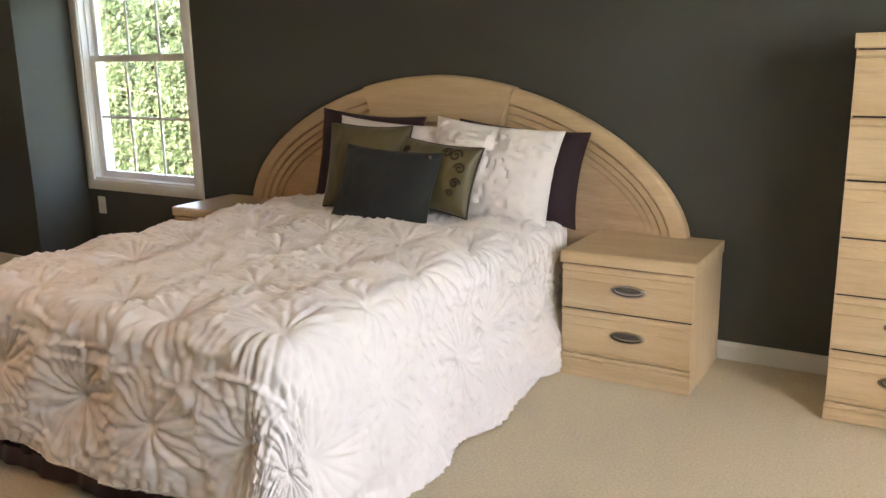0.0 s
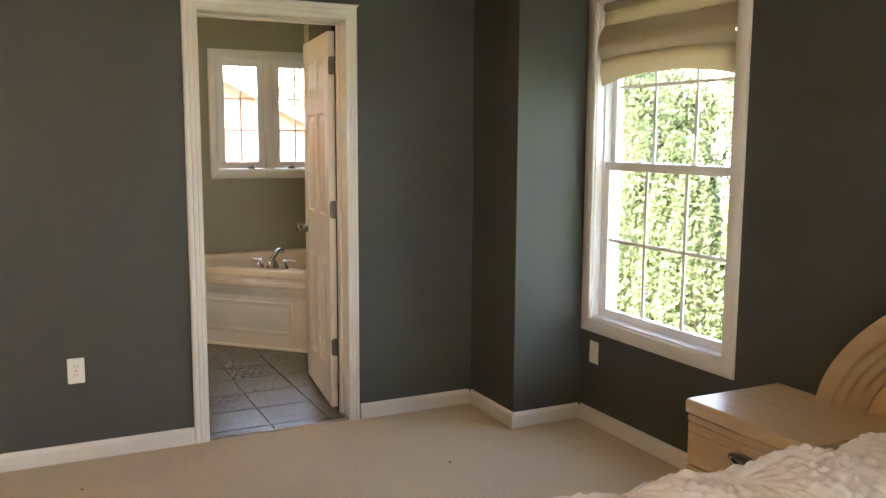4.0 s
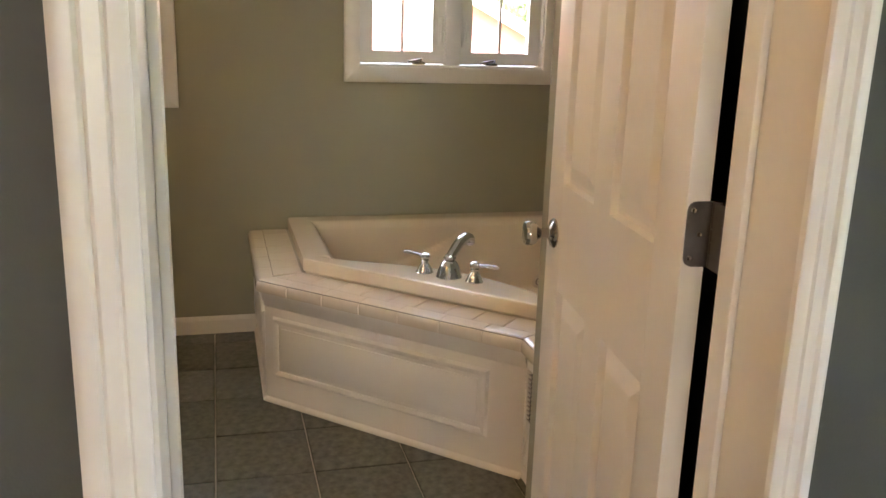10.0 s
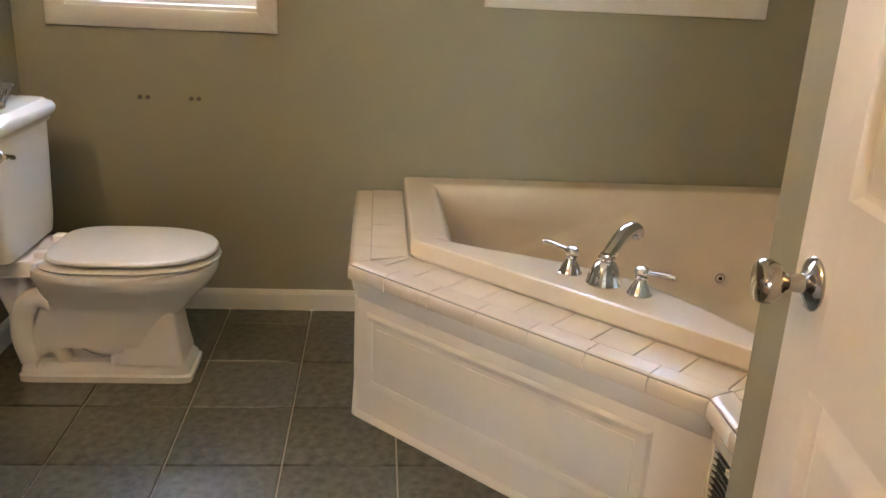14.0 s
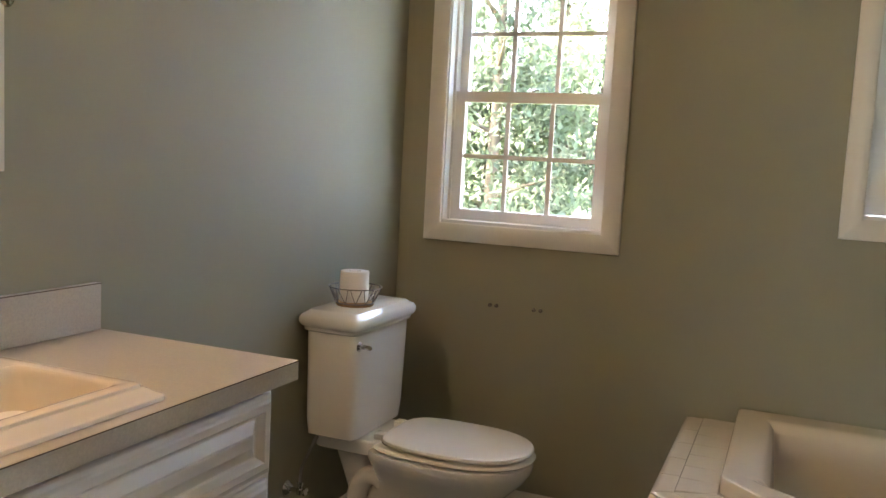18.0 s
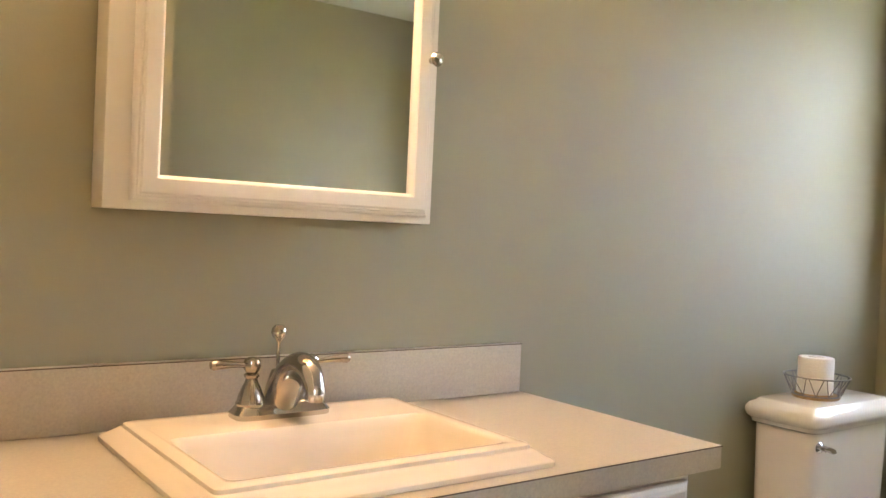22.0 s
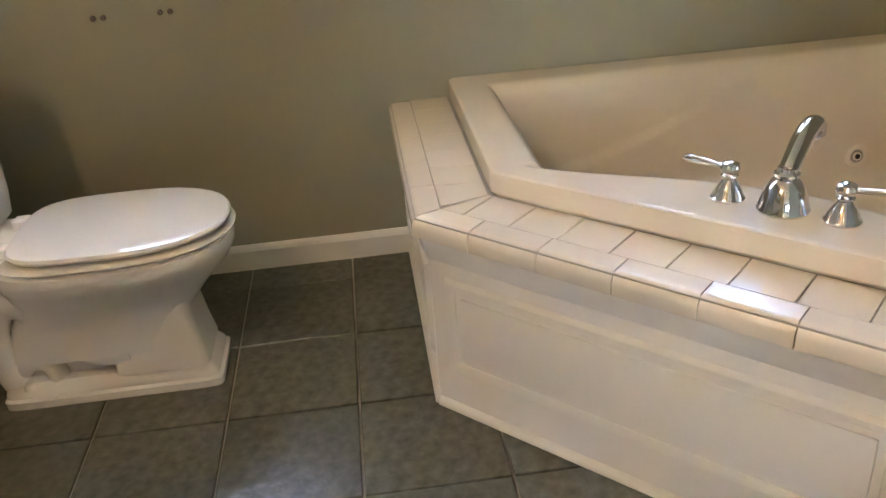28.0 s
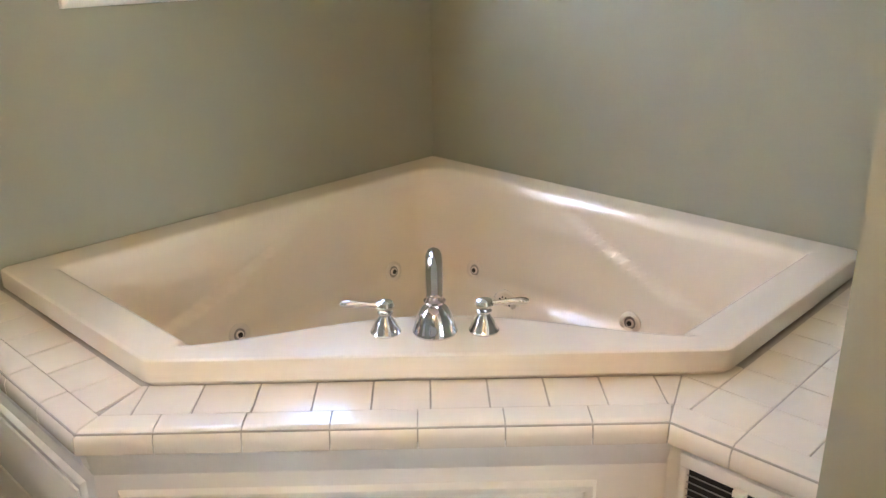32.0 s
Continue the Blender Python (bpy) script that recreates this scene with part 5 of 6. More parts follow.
# ---- the bed ----
HX, HA, HZ, HH = -1.832, 1.255, 0.500, 0.728
bed = thing("bed", -1.75, 3.3, 0, "queen bed with a pale oak arched headboard", "bed")


def arch(t, shrink):
    """A point (x, z) on the headboard's curve; t runs from 0 at the east foot to 1 at the west foot."""
    a = math.pi * t
    c, s = math.cos(a), math.sin(a)
    return HX + (HA - shrink) * math.copysign(abs(c) ** (2 / 1.8), c), HZ + (HH - shrink) * s ** (2 / 1.8)


def arch_band(nm, t0, t1, profile, n, feet=True):
    """A moulded band swept along the arch; profile: (inset from the outer curve, distance from the wall)."""
    loops = []
    for i in range(n + 1):
        t = t0 + (t1 - t0) * i / n
        loops.append([Vector((arch(t, u)[0], YB - v, arch(t, u)[1])) for u, v in profile])
    if feet and t0 == 0:
        loops.insert(0, [Vector((p.x, p.y, 0.25)) for p in loops[0]])
    if feet and t1 == 1:
        loops.append([Vector((p.x, p.y, 0.25)) for p in loops[-1]])
    bm = bmesh.new()
    loft(bm, loops)
    return part(nm, bm, OAK, bed)


BAND = [(0, 0.020), (0, 0.062), (0.004, 0.070), (0.014, 0.075), (0.072, 0.078), (0.078, 0.072), (0.082, 0.064), (0.086, 0.069), (0.112, 0.068), (0.117, 0.060), (0.120, 0.053), (0.124, 0.058), (0.150, 0.056), (0.155, 0.048), (0.158, 0.042), (0.186, 0.042), (0.190, 0.036), (0.190, 0.020)]
arch_band("arch_moulding", 0.0, 0.392, BAND, 40)
arch_band("arch_moulding", 0.608, 1.0, BAND, 40)
CAP = [(-0.006, 0.018), (-0.006, 0.085), (0.0, 0.094), (0.010, 0.099), (0.100, 0.104), (0.170, 0.100), (0.186, 0.096), (0.190, 0.089), (0.197, 0.092), (0.214, 0.088), (0.220, 0.078), (0.220, 0.018)]
arch_band("crest_block", 0.378, 0.622, CAP, 24, feet=False)
bm = bmesh.new()
pts = [arch(i / 60, 0.186) for i in range(61)]
prism(bm, [(pts[0][0], 0.25), *pts, (pts[-1][0], 0.25)], "y", YB - 0.034, YB - 0.012)
part("headboard_panel", bm, OAKPANEL, bed)
BX0, BX1, BY0, BY1, BZ = -2.605, -1.085, 2.305, 4.36, 0.582
HEADY = 4.19      # head end of the comforter
part("box_spring", boxes((BX0 + 0.07, BX1 - 0.07, BY0 + 0.08, BY1, 0.10, 0.34), bevel=0.02), SKIRT, bed)
part("mattress", boxes((BX0 + 0.02, BX1 - 0.02, BY0 + 0.02, BY1, 0.345, BZ), bevel=0.05, seg=4), WHITECLOTH, bed)
for sx in (BX0 + 0.10, BX1 - 0.10):
    for sy in (BY0 + 0.12, BY1 - 0.1):
        part("leg", boxes((sx - 0.03, sx + 0.03, sy - 0.03, sy + 0.03, 0, 0.10), bevel=0.004), SKIRT, bed)
# gathered skirt round three sides with a satin band
def skirt_wall(nm, z0, z1, out, mat, amp, freq):
    path = []
    n1, n2 = 240, 200
    for i in range(n1):
        path.append((BX0, BY1 - (BY1 - BY0) * i / n1, -1, 0))
    for i in range(n2):
        path.append((BX0 + (BX1 - BX0) * i / n2, BY0, 0, -1))
    for i in range(n1 + 1):
        path.append((BX1, BY0 + (BY1 - BY0) * i / n1, 1, 0))
    verts, faces = [], []
    for i, (x, y, nx, ny) in enumerate(path):
        w = amp * (math.sin(i * freq) + 0.5 * math.sin(i * freq * 2.37 + 1.0)) + 0.006 * noise.noise((x * 3, y * 3, 0))
        for k, z in enumerate((z0, (z0 + z1) / 2, z1)):
            g = out + w * (1.3 - 0.5 * k / 2) + 0.012 * (1 - k / 2)
            verts.append((x + nx * g, y + ny * g, z))
        for k, z in enumerate((z1, (z0 + z1) / 2, z0)):
            verts.append((x + nx * (g - 0.012), y + ny * (g - 0.012), z))
    for i in range(len(path) - 1):
        for k in range(5):
            faces.append((i * 6 + k, (i + 1) * 6 + k, (i + 1) * 6 + k + 1, i * 6 + k + 1))
    me = bpy.data.meshes.new(nm)
    me.from_pydata(verts, [], faces)
    return link(nm, me, mat, bed, smooth=True)
skirt_wall("bed_skirt", 0.055, 0.33, -0.030, SKIRT, 0.005, 0.33)
skirt_wall("skirt_band", 0.004, 0.062, -0.014, MAUVE, 0.006, 0.21)

# ---- the comforter: one ruched sheet draped over three sides ----


def drape(u, v):
    """Sheet coordinates to a place and an outward normal: u across the bed from its middle, v from the head to the foot."""
    half, length, r = (BX1 - BX0) / 2 + 0.002, HEADY - BY0, 0.075
    top = BZ + 0.034
    du = np.sign(u) * np.maximum(0, np.abs(u) - (half - r))
    dv = np.maximum(0, v - (length - r))
    d = np.sqrt(du ** 2 + dv ** 2) + 1e-9
    ox, oy = du / d, dv / d
    bend = np.minimum(d / r, np.pi / 2)
    fall = np.maximum(0, d - r * np.pi / 2)
    hang = fall * 0.13 + 0.020 * np.minimum(1, fall / 0.2) * np.sin(u * 9.0 + v * 11.0)
    reach = r * np.sin(bend) + hang
    cx, cy = np.clip(u, -(half - r), half - r), np.minimum(v, length - r)
    x = (BX0 + BX1) / 2 + cx + ox * reach
    y = HEADY - cy - oy * reach
    z = top - r * (1 - np.cos(bend)) - fall * 0.985
    nz = np.cos(bend)
    k = np.sin(bend)
    return x, y, z, ox * k, -oy * k, nz


def ruching(u, v):
    """Relief of the pinched stars and the gathers that run between them."""
    s = 0.350
    a, b = u / s, v / s
    hgt = np.zeros_like(u)
    rng = np.random.default_rng(4)
    near = np.full(u.shape, 9.0)
    ang = np.zeros_like(u)
    i0, j0 = np.floor(a).astype(int), np.floor(b).astype(int)
    jit = rng.uniform(-0.13, 0.13, (64, 64, 2))
    phase = rng.uniform(0, 6.28, (64, 64))
    ph, cnt = np.zeros_like(u), np.zeros_like(u)
    for di in (-1, 0, 1, 2):
        for dj in (-1, 0, 1, 2):
            i, j = i0 + di, j0 + dj
            q = jit[i % 64, j % 64]
            dx, dy = a - i - q[..., 0], b - j - q[..., 1]
            dist = np.sqrt(dx ** 2 + dy ** 2)
            m = dist < near
            near = np.where(m, dist, near)
            ang = np.where(m, np.arctan2(dy, dx), ang)
            ph = np.where(m, phase[i % 64, j % 64], ph)
            cnt = np.where(m, 10 + np.floor(phase[i % 64, j % 64] * 0.8), cnt)
    tw = ang * cnt / 2 + ph + 0.9 * np.sin(near * 5 + ph) * near + near * (0.9 * np.sin(u * 23 + v * 13) + 0.7 * np.sin(u * 11 - v * 27 + 1.0))
    uneven = 0.72 + 0.28 * np.sin(ang * 2 + ph * 3) + 0.22 * np.sin(ang * 3 + ph * 7)
    rays = np.abs(np.sin(tw)) ** 0.62
    thin = np.abs(np.sin(tw * 2.0 + 0.8 * np.sin(near * 9 + ph))) ** 0.7
    env = np.minimum(1, near / 0.16) * np.exp(-(np.maximum(0, near - 0.16) / 0.30) ** 2)
    far = np.exp(-((near - 0.42) / 0.22) ** 2)
    hgt += 0.020 * np.minimum(1, near / 0.5) ** 0.7            # puffs between the stars
    hgt += 0.0215 * uneven * (rays - 0.65) * env + 0.009 * (thin - 0.6) * far
    hgt -= 0.016 * np.exp(-(near / 0.08) ** 2)
    return hgt, near


def cloth_noise(u, v, f, seed):
    flat = [noise.noise((x * f, y * f, seed)) for x, y in zip(u.ravel(), v.ravel())]
    return np.array(flat).reshape(u.shape)


def comforter():
    nu, nv = 430, 360
    west, east, foot = 0.50, 0.60, 0.45
    us = np.linspace(-(0.757 + west), 0.757 + east, nu)
    vs = np.linspace(0.0, (HEADY - BY0) + foot, nv)
    u, v = np.meshgrid(us, vs, indexing="ij")
    warp = 0.03 * cloth_noise(u, v, 3.0, 2.0)
    # the hem swings up and down, and the foot corners are drawn in
    u2, v2 = u + 0.0 * warp, v + warp * 0.5
    over = np.maximum(0, v2 - (HEADY - BY0 - 0.03)) / 0.40 * np.maximum(0, np.abs(u2) - 0.72) / 0.50
    u2 = u2 * (1 - 0.16 * np.clip(over, 0, 1))
    v2 = v2 - 0.12 * np.clip(over, 0, 1)
    x, y, z, nx, ny, nz = drape(u2, v2)
    h, near = ruching(u + warp, v - 0.5 * warp)
    h += 0.012 * cloth_noise(u, v, 5.0, 7.0) + 0.0015 * cloth_noise(u, v * 1.3, 40.0, 5.0)
    bend_ = 0.03 * cloth_noise(u, v, 6.0, 11.0)
    for f1, f2, amp, sd in ((5.0, 20.0, 0.0120, 9.0), (20.0, 6.0, 0.0075, 13.0), (15.0, 36.0, 0.0034, 17.0)):
        wr = cloth_noise((u + bend_) * f1, (v - bend_) * f2, 1.0, sd)
        h += amp * (1 - np.minimum(1, np.abs(wr) * 3.4)) * np.clip((near - 0.12) * 2.4, 0.0, 1)
    x, y, z = x + nx * h, y + ny * h, np.maximum(z + nz * h, 0.012)
    top = np.stack([x, y, z], -1).reshape(-1, 3)
    idx = np.arange(nu * nv).reshape(nu, nv)
    q = np.stack([idx[:-1, :-1], idx[1:, :-1], idx[1:, 1:], idx[:-1, 1:]], -1).reshape(-1, 4)
    rim = np.concatenate([idx[:, 0], idx[-1, 1:], idx[-2::-1, -1], idx[0, -2:0:-1]])
    low = np.stack([x - nx * 0.018, y - ny * 0.018, np.maximum(z - 0.010, 0.006)], -1).reshape(-1, 3)[rim]
    back = np.stack([x - nx * 0.034, y - ny * 0.034, z + 0.060 * (1 - nz)], -1).reshape(-1, 3)[rim]
    n, m_ = nu * nv, len(rim)
    k = np.arange(m_)
    kn = np.roll(k, -1)
    edge = np.concatenate([np.stack([rim, np.roll(rim, -1), n + kn, n + k], -1), np.stack([n + k, n + kn, n + m_ + kn, n + m_ + k], -1)])
    me = bpy.data.meshes.new("comforter")
    me.from_pydata(np.concatenate([top, low, back]).tolist(), [], np.concatenate([q, edge]).tolist())
    me.materials.append(WHITECLOTH)
    me.polygons.foreach_set("use_smooth", [True] * len(me.polygons))
    duvet = thing("comforter", (BX0 + BX1) / 2, 3.2, BZ, "white ruched cotton comforter with pinched star tucks", "comforter")
    link("cover", me, None, duvet)
    hem = [Vector(p) for p in low[::2]]
    part("hem", tube(bmesh.new(), hem + hem[:1], 0.006, 6), WHITECLOTH, duvet)


comforter()


# ---- pillows ----
def cushion(name, width, height, thick, m, material, label, ruched=False, piping=None, seed=0, flange=0.0):
    """A stuffed cushion standing in local x, z; its front is local -y."""
    n = 46
    g = np.linspace(-1, 1, n)
    a, b = np.meshgrid(g, g, indexing="ij")
    a, b = np.sin(a * np.pi / 2) * 0.35 + a * 0.65, np.sin(b * np.pi / 2) * 0.35 + b * 0.65
    body = ((1 - np.abs(a) ** 2.6) * (1 - np.abs(b) ** 2.6)) ** 0.52
    sx = a * width / 2 * (1 - 0.075 * (1 - b ** 2) * a ** 2)
    sz = b * height / 2 * (1 - 0.085 * (1 - a ** 2) * b ** 2)
    wr = cloth_noise(sx + seed, sz, 7.0, seed + 0.5) * 0.012 + cloth_noise(sx * 2 + seed, sz, 16.0, seed + 3.5) * 0.005
    # tension folds that run in from the corners
    corner = np.abs(a * b) ** 2
    wr += 0.007 * corner * np.sin((a - b) * 9 + seed) * (1 - np.abs(np.abs(a) - np.abs(b)))
    if ruched:
        h, _ = ruching(sx * 1.1 + 3 + seed, sz * 1.1 + 2)
        wr += 1.5 * (h - 0.01) + 0.012 * (1 - 2.2 * np.abs(cloth_noise(sx, sz, 20.0, seed + 1)))
    verts, faces = [], []
    for sgn in (-1, 1):
        y = sgn * (thick / 2 * body + 0.004) + sgn * wr * body ** 0.6
        verts += np.stack([sx, y, sz], -1).reshape(-1, 3).tolist()
    idx = np.arange(n * n).reshape(n, n)
    q = np.stack([idx[:-1, :-1], idx[1:, :-1], idx[1:, 1:], idx[:-1, 1:]], -1).reshape(-1, 4)
    rim = np.concatenate([idx[:, 0], idx[-1, 1:], idx[-2::-1, -1], idx[0, -2:0:-1]])
    nxt = np.roll(rim, -1)
    faces = np.concatenate([q, q[:, ::-1] + n * n, np.stack([rim, nxt, nxt + n * n, rim + n * n], -1)]).tolist()
    pil = thing(name, *m.translation, label, "pillow", "pillows on the bed")
    me = bpy.data.meshes.new("cover")
    me.from_pydata([m @ Vector(p) for p in verts], [], faces)
    link("cover", me, material, pil, smooth=True)
    if piping is not None:
        edge = [m @ Vector((sx.ravel()[i], 0, sz.ravel()[i])) for i in rim]
        part("piping", tube(bmesh.new(), edge + edge[:2], 0.005, 8), piping, pil)
    return pil


def leaning(x, y, z, height, lean, turn=0.0, roll=0.0):
    """A cushion whose lower edge rests at (x, y, z) and which leans back by so many degrees."""
    return Matrix.Translation((x, y, z)) @ Matrix.Rotation(radians(turn), 4, "Z") @ Matrix.Rotation(radians(-lean), 4, "X") @ Matrix.Rotation(radians(roll), 4, "Y") @ Matrix.Translation((0, 0, height / 2))


PZ = 0.645
cushion("euro_sham", 0.62, 0.47, 0.14, leaning(-2.155, 4.20, PZ - 0.05, 0.47, 10, 0, 3), PLUM, "plum velvet sham leaning on the headboard", seed=1)
cushion("euro_sham", 0.66, 0.43, 0.15, leaning(-1.35, 4.21, PZ - 0.05, 0.43, 12, 0, 4), PLUM, "plum velvet sham behind the white pillow", seed=2)
cushion("pillow", 0.70, 0.43, 0.16, leaning(-1.93, 4.115, PZ - 0.04, 0.43, 10, 0, 3), WHITECLOTH, "white ruched pillow behind the olive cushions", True, seed=3)
cushion("pillow", 0.62, 0.44, 0.18, leaning(-1.40, 4.03, PZ - 0.03, 0.44, 18, 4, 5), WHITECLOTH, "white ruched pillow with pinched tucks", True, seed=4)
cushion("throw_pillow", 0.42, 0.40, 0.15, leaning(-1.97, 3.935, PZ - 0.01, 0.40, 14, 8, 2), MOSS, "olive satin square cushion with black piping", False, PIPING, seed=5)
gm = leaning(-1.60, 3.90, PZ + 0.020, 0.31, 20, -6, 4)
gold = cushion("throw_pillow", 0.44, 0.31, 0.14, gm, MOSS, "olive satin cushion with brown scroll embroidery", False, PIPING, seed=6)
im = leaning(-1.755, 3.745, PZ - 0.015, 0.33, 24, 3, 3)
cushion("throw_pillow", 0.49, 0.34, 0.15, im, INK, "blue-black cotton lumbar cushion with a button", seed=7)
for cx, cz_, flip_, size in ((0.125, 0.098, 1, 1.0), (0.160, 0.045, -1, 0.85), (0.155, -0.02, 1, 0.8), (0.140, -0.065, -1, 0.55), (0.080, 0.105, -1, 0.75), (-0.15, 0.09, 1, 0.7)):
    pts = []
    for i in range(34):
        a = i / 33 * 4.2 * math.pi / 1.5
        r = size * (0.006 + 0.024 * (1 - i / 33))
        px, pz = cx + flip_ * r * math.cos(a), cz_ + r * math.sin(a)
        ea, eb = abs(px) / 0.22, abs(pz) / 0.155
        bulge = 0.070 * max(0.0, (1 - min(1, ea) ** 2.6) * (1 - min(1, eb) ** 2.6)) ** 0.52 + 0.006
        pts.append(gm @ Vector((px, -bulge, pz)))
    part("scroll", tube(bmesh.new(), pts, 0.0042, 6), UMBER, gold, "brown corded scroll")
button = lathe(bmesh.new(), [(0, 0), (0.010, 0), (0.009, 0.004), (0, 0.006)], im @ Matrix.Translation((0.205, -0.030, 0.136)) @ Matrix.Rotation(radians(90), 4, "X"), 14)
tagged(part("button", button, NICKEL), "small metal button on the dark cushion", "button")

# ---- nightstands and chest ----


def oval_pull(parent, x, y, z, a=0.073, b=0.025):
    """A recessed oval cup pull with a raised rim."""
    loops = []
    for k, (sc, d) in enumerate(((1.0, 0.0), (1.0, 0.004), (0.95, 0.007), (0.86, 0.007), (0.82, 0.003), (0.80, 0.0005))):
        loops.append([Vector((x + a * sc * math.cos(2 * math.pi * i / 40), y - d, z + b * (sc - (1 - sc) * 0.6) * math.sin(2 * math.pi * i / 40) * (1 + 0.0 * k))) for i in range(40)])
    bm = bmesh.new()
    loft(bm, loops, cap=(False, True))
    h = part("drawer_pull", bm, NICKEL, parent, "oval antique nickel cup pull")
    bm = bmesh.new()
    loft(bm, [[Vector((x + 0.055 * sc * math.cos(2 * math.pi * i / 30), y - d, z + 0.003 + 0.0125 * sc * math.sin(2 * math.pi * i / 30))) for i in range(30)] for sc, d in ((1, 0.001), (0.9, 0.006), (0.6, 0.010), (0.2, 0.0115))])
    part("bail", bm, HINGE, h)


def drawer_front(parent, x0, x1, y, z0, z1, pull_x):
    """A drawer front with coved top and bottom lips and one fine groove."""
    prof = [(z0, 0.0), (z0, 0.012), (z0 + 0.010, 0.016), (z0 + 0.016, 0.016), (z0 + 0.018, 0.012), (z0 + 0.022, 0.0115)]
    gz = z0 + (z1 - z0) * 0.66
    prof += [(gz - 0.003, 0.0115), (gz - 0.001, 0.0085), (gz + 0.002, 0.0085), (gz + 0.004, 0.013), (z1 - 0.030, 0.0125), (z1 - 0.027, 0.008), (z1 - 0.022, 0.009), (z1 - 0.019, 0.0165), (z1 - 0.006, 0.017), (z1, 0.012), (z1, 0.0)]
    bm = bmesh.new()
    prism(bm, [(y - d, z) for z, d in prof], "x", x0, x1)
    d = part("drawer", bm, OAK, parent, smooth=False)
    if pull_x is not None:
        oval_pull(d, pull_x, y - 0.0115, z0 + (z1 - z0) * 0.52)
    return d


def oak_chest(name, x0, x1, y0, y1, tops, height, label, pulls):
    """A case with drawers; tops: the heights between its drawers from the plinth up."""
    c = thing(name, (x0 + x1) / 2, (y0 + y1) / 2, 0, label, "nightstand" if height < 0.7 else "chest", "oak bedroom set")
    f = y0 + 0.018
    part("body", boxes((x0 + 0.004, x1 - 0.004, f, y1, 0.0, height - 0.052), bevel=0.002), OAKZ, c)
    bm = bmesh.new()
    prism(bm, [(y0, height - 0.050), (y0 - 0.004, height - 0.046), (y0 - 0.005, height - 0.012), (y0 - 0.002, height - 0.004), (y0 + 0.004, height), (y1, height), (y1, height - 0.050)], "x", x0 - 0.001, x1 + 0.001)
    part("top", bm, OAK, c, smooth=False)
    for a, b in zip(tops, tops[1:]):
        drawer_front(c, x0 + 0.006, x1 - 0.006, f, a + 0.004, b - 0.004, pulls)
    part("shadow_gap", boxes((x0 + 0.01, x1 - 0.01, f - 0.003, f - 0.0005, tops[0], height - 0.051)), DARK, c, smooth=False)
    bm = bmesh.new()
    prism(bm, [(f, 0.0), (f - 0.012, 0.0), (f - 0.014, 0.004), (f - 0.014, tops[0] - 0.030), (f - 0.008, tops[0] - 0.024), (f - 0.009, tops[0] - 0.020), (f - 0.016, tops[0] - 0.014), (f - 0.014, tops[0] - 0.003), (f, tops[0] - 0.003)], "x", x0 + 0.002, x1 - 0.002)
    part("plinth", bm, OAK, c, smooth=False)
    return c


NSZ = (0.100, 0.296, 0.488)
oak_chest("nightstand", -0.984, -0.432, 3.958, 4.43, NSZ, 0.540, "pale oak two-drawer nightstand with oval pulls", -0.697)
oak_chest("nightstand", -3.288, -2.74, 3.985, 4.44, NSZ, 0.540, "pale oak nightstand beyond the bed by the window", -3.01)
oak_chest("chest_of_drawers", 0.047, 0.95, 3.985, 4.44, (0.072, 0.272, 0.479, 0.686, 0.889, 1.108, 1.333), 1.385, "tall pale oak chest of drawers with oval pulls", 0.290)

# ---- roman shade, switches, specks ----
shade = thing("roman_shade", -4.08, YB + 0.03, 1.80, "cream linen roman shade pulled up in soft folds", "blind")


def shade_fold(nm, zt, zb, belly, sag, seed):
    n, k = 44, 14
    verts, faces = [], []
    for i in range(n + 1):
        s = i / n
        x = BW[0] + 0.016 + s * (BW[1] - BW[0] - 0.032)
        arch_ = sag * (1 - (2 * s - 1) ** 2)
        for j in range(k + 1):
            t = j / k
            z = zt + (zb + arch_ - zt) * t
            y = YB + 0.034 - belly * math.sin(math.pi * min(1, t * 1.05)) ** 0.8 - 0.010 * t + 0.008 * noise.noise((x * 4, t * 3, seed)) * math.sin(math.pi * t) + 0.004 * noise.noise((x * 17, t * 5, seed))
            verts.append((x, y, z + 0.010 * noise.noise((x * 5, seed, 1.0)) * t))
    n0 = len(verts)
    verts += [(x, y + 0.004, z) for x, y, z in verts]
    for i in range(n):
        for j in range(k):
            a = i * (k + 1) + j
            faces += [(a, a + 1, a + k + 2, a + k + 1), (n0 + a, n0 + a + k + 1, n0 + a + k + 2, n0 + a + 1)]
        a = i * (k + 1) + k
        faces.append((a, n0 + a, n0 + a + k + 1, a + k + 1))
    me = bpy.data.meshes.new(nm)
    me.from_pydata(verts, [], faces)
    link(nm, me, LINEN, shade, smooth=True)


shade_fold("upper_panel", BW[3] - 0.02, 1.92, 0.004, 0.0, 1.0)
shade_fold("fold", 2.03, 1.835, 0.040, 0.020, 2.0)
shade_fold("fold", 1.90, 1.735, 0.024, 0.045, 3.0)
part("headrail", boxes((BW[0] + 0.014, BW[1] - 0.014, YB + 0.020, YB + 0.044, BW[3] - 0.045, BW[3] - 0.014), bevel=0.003), LINEN, shade)


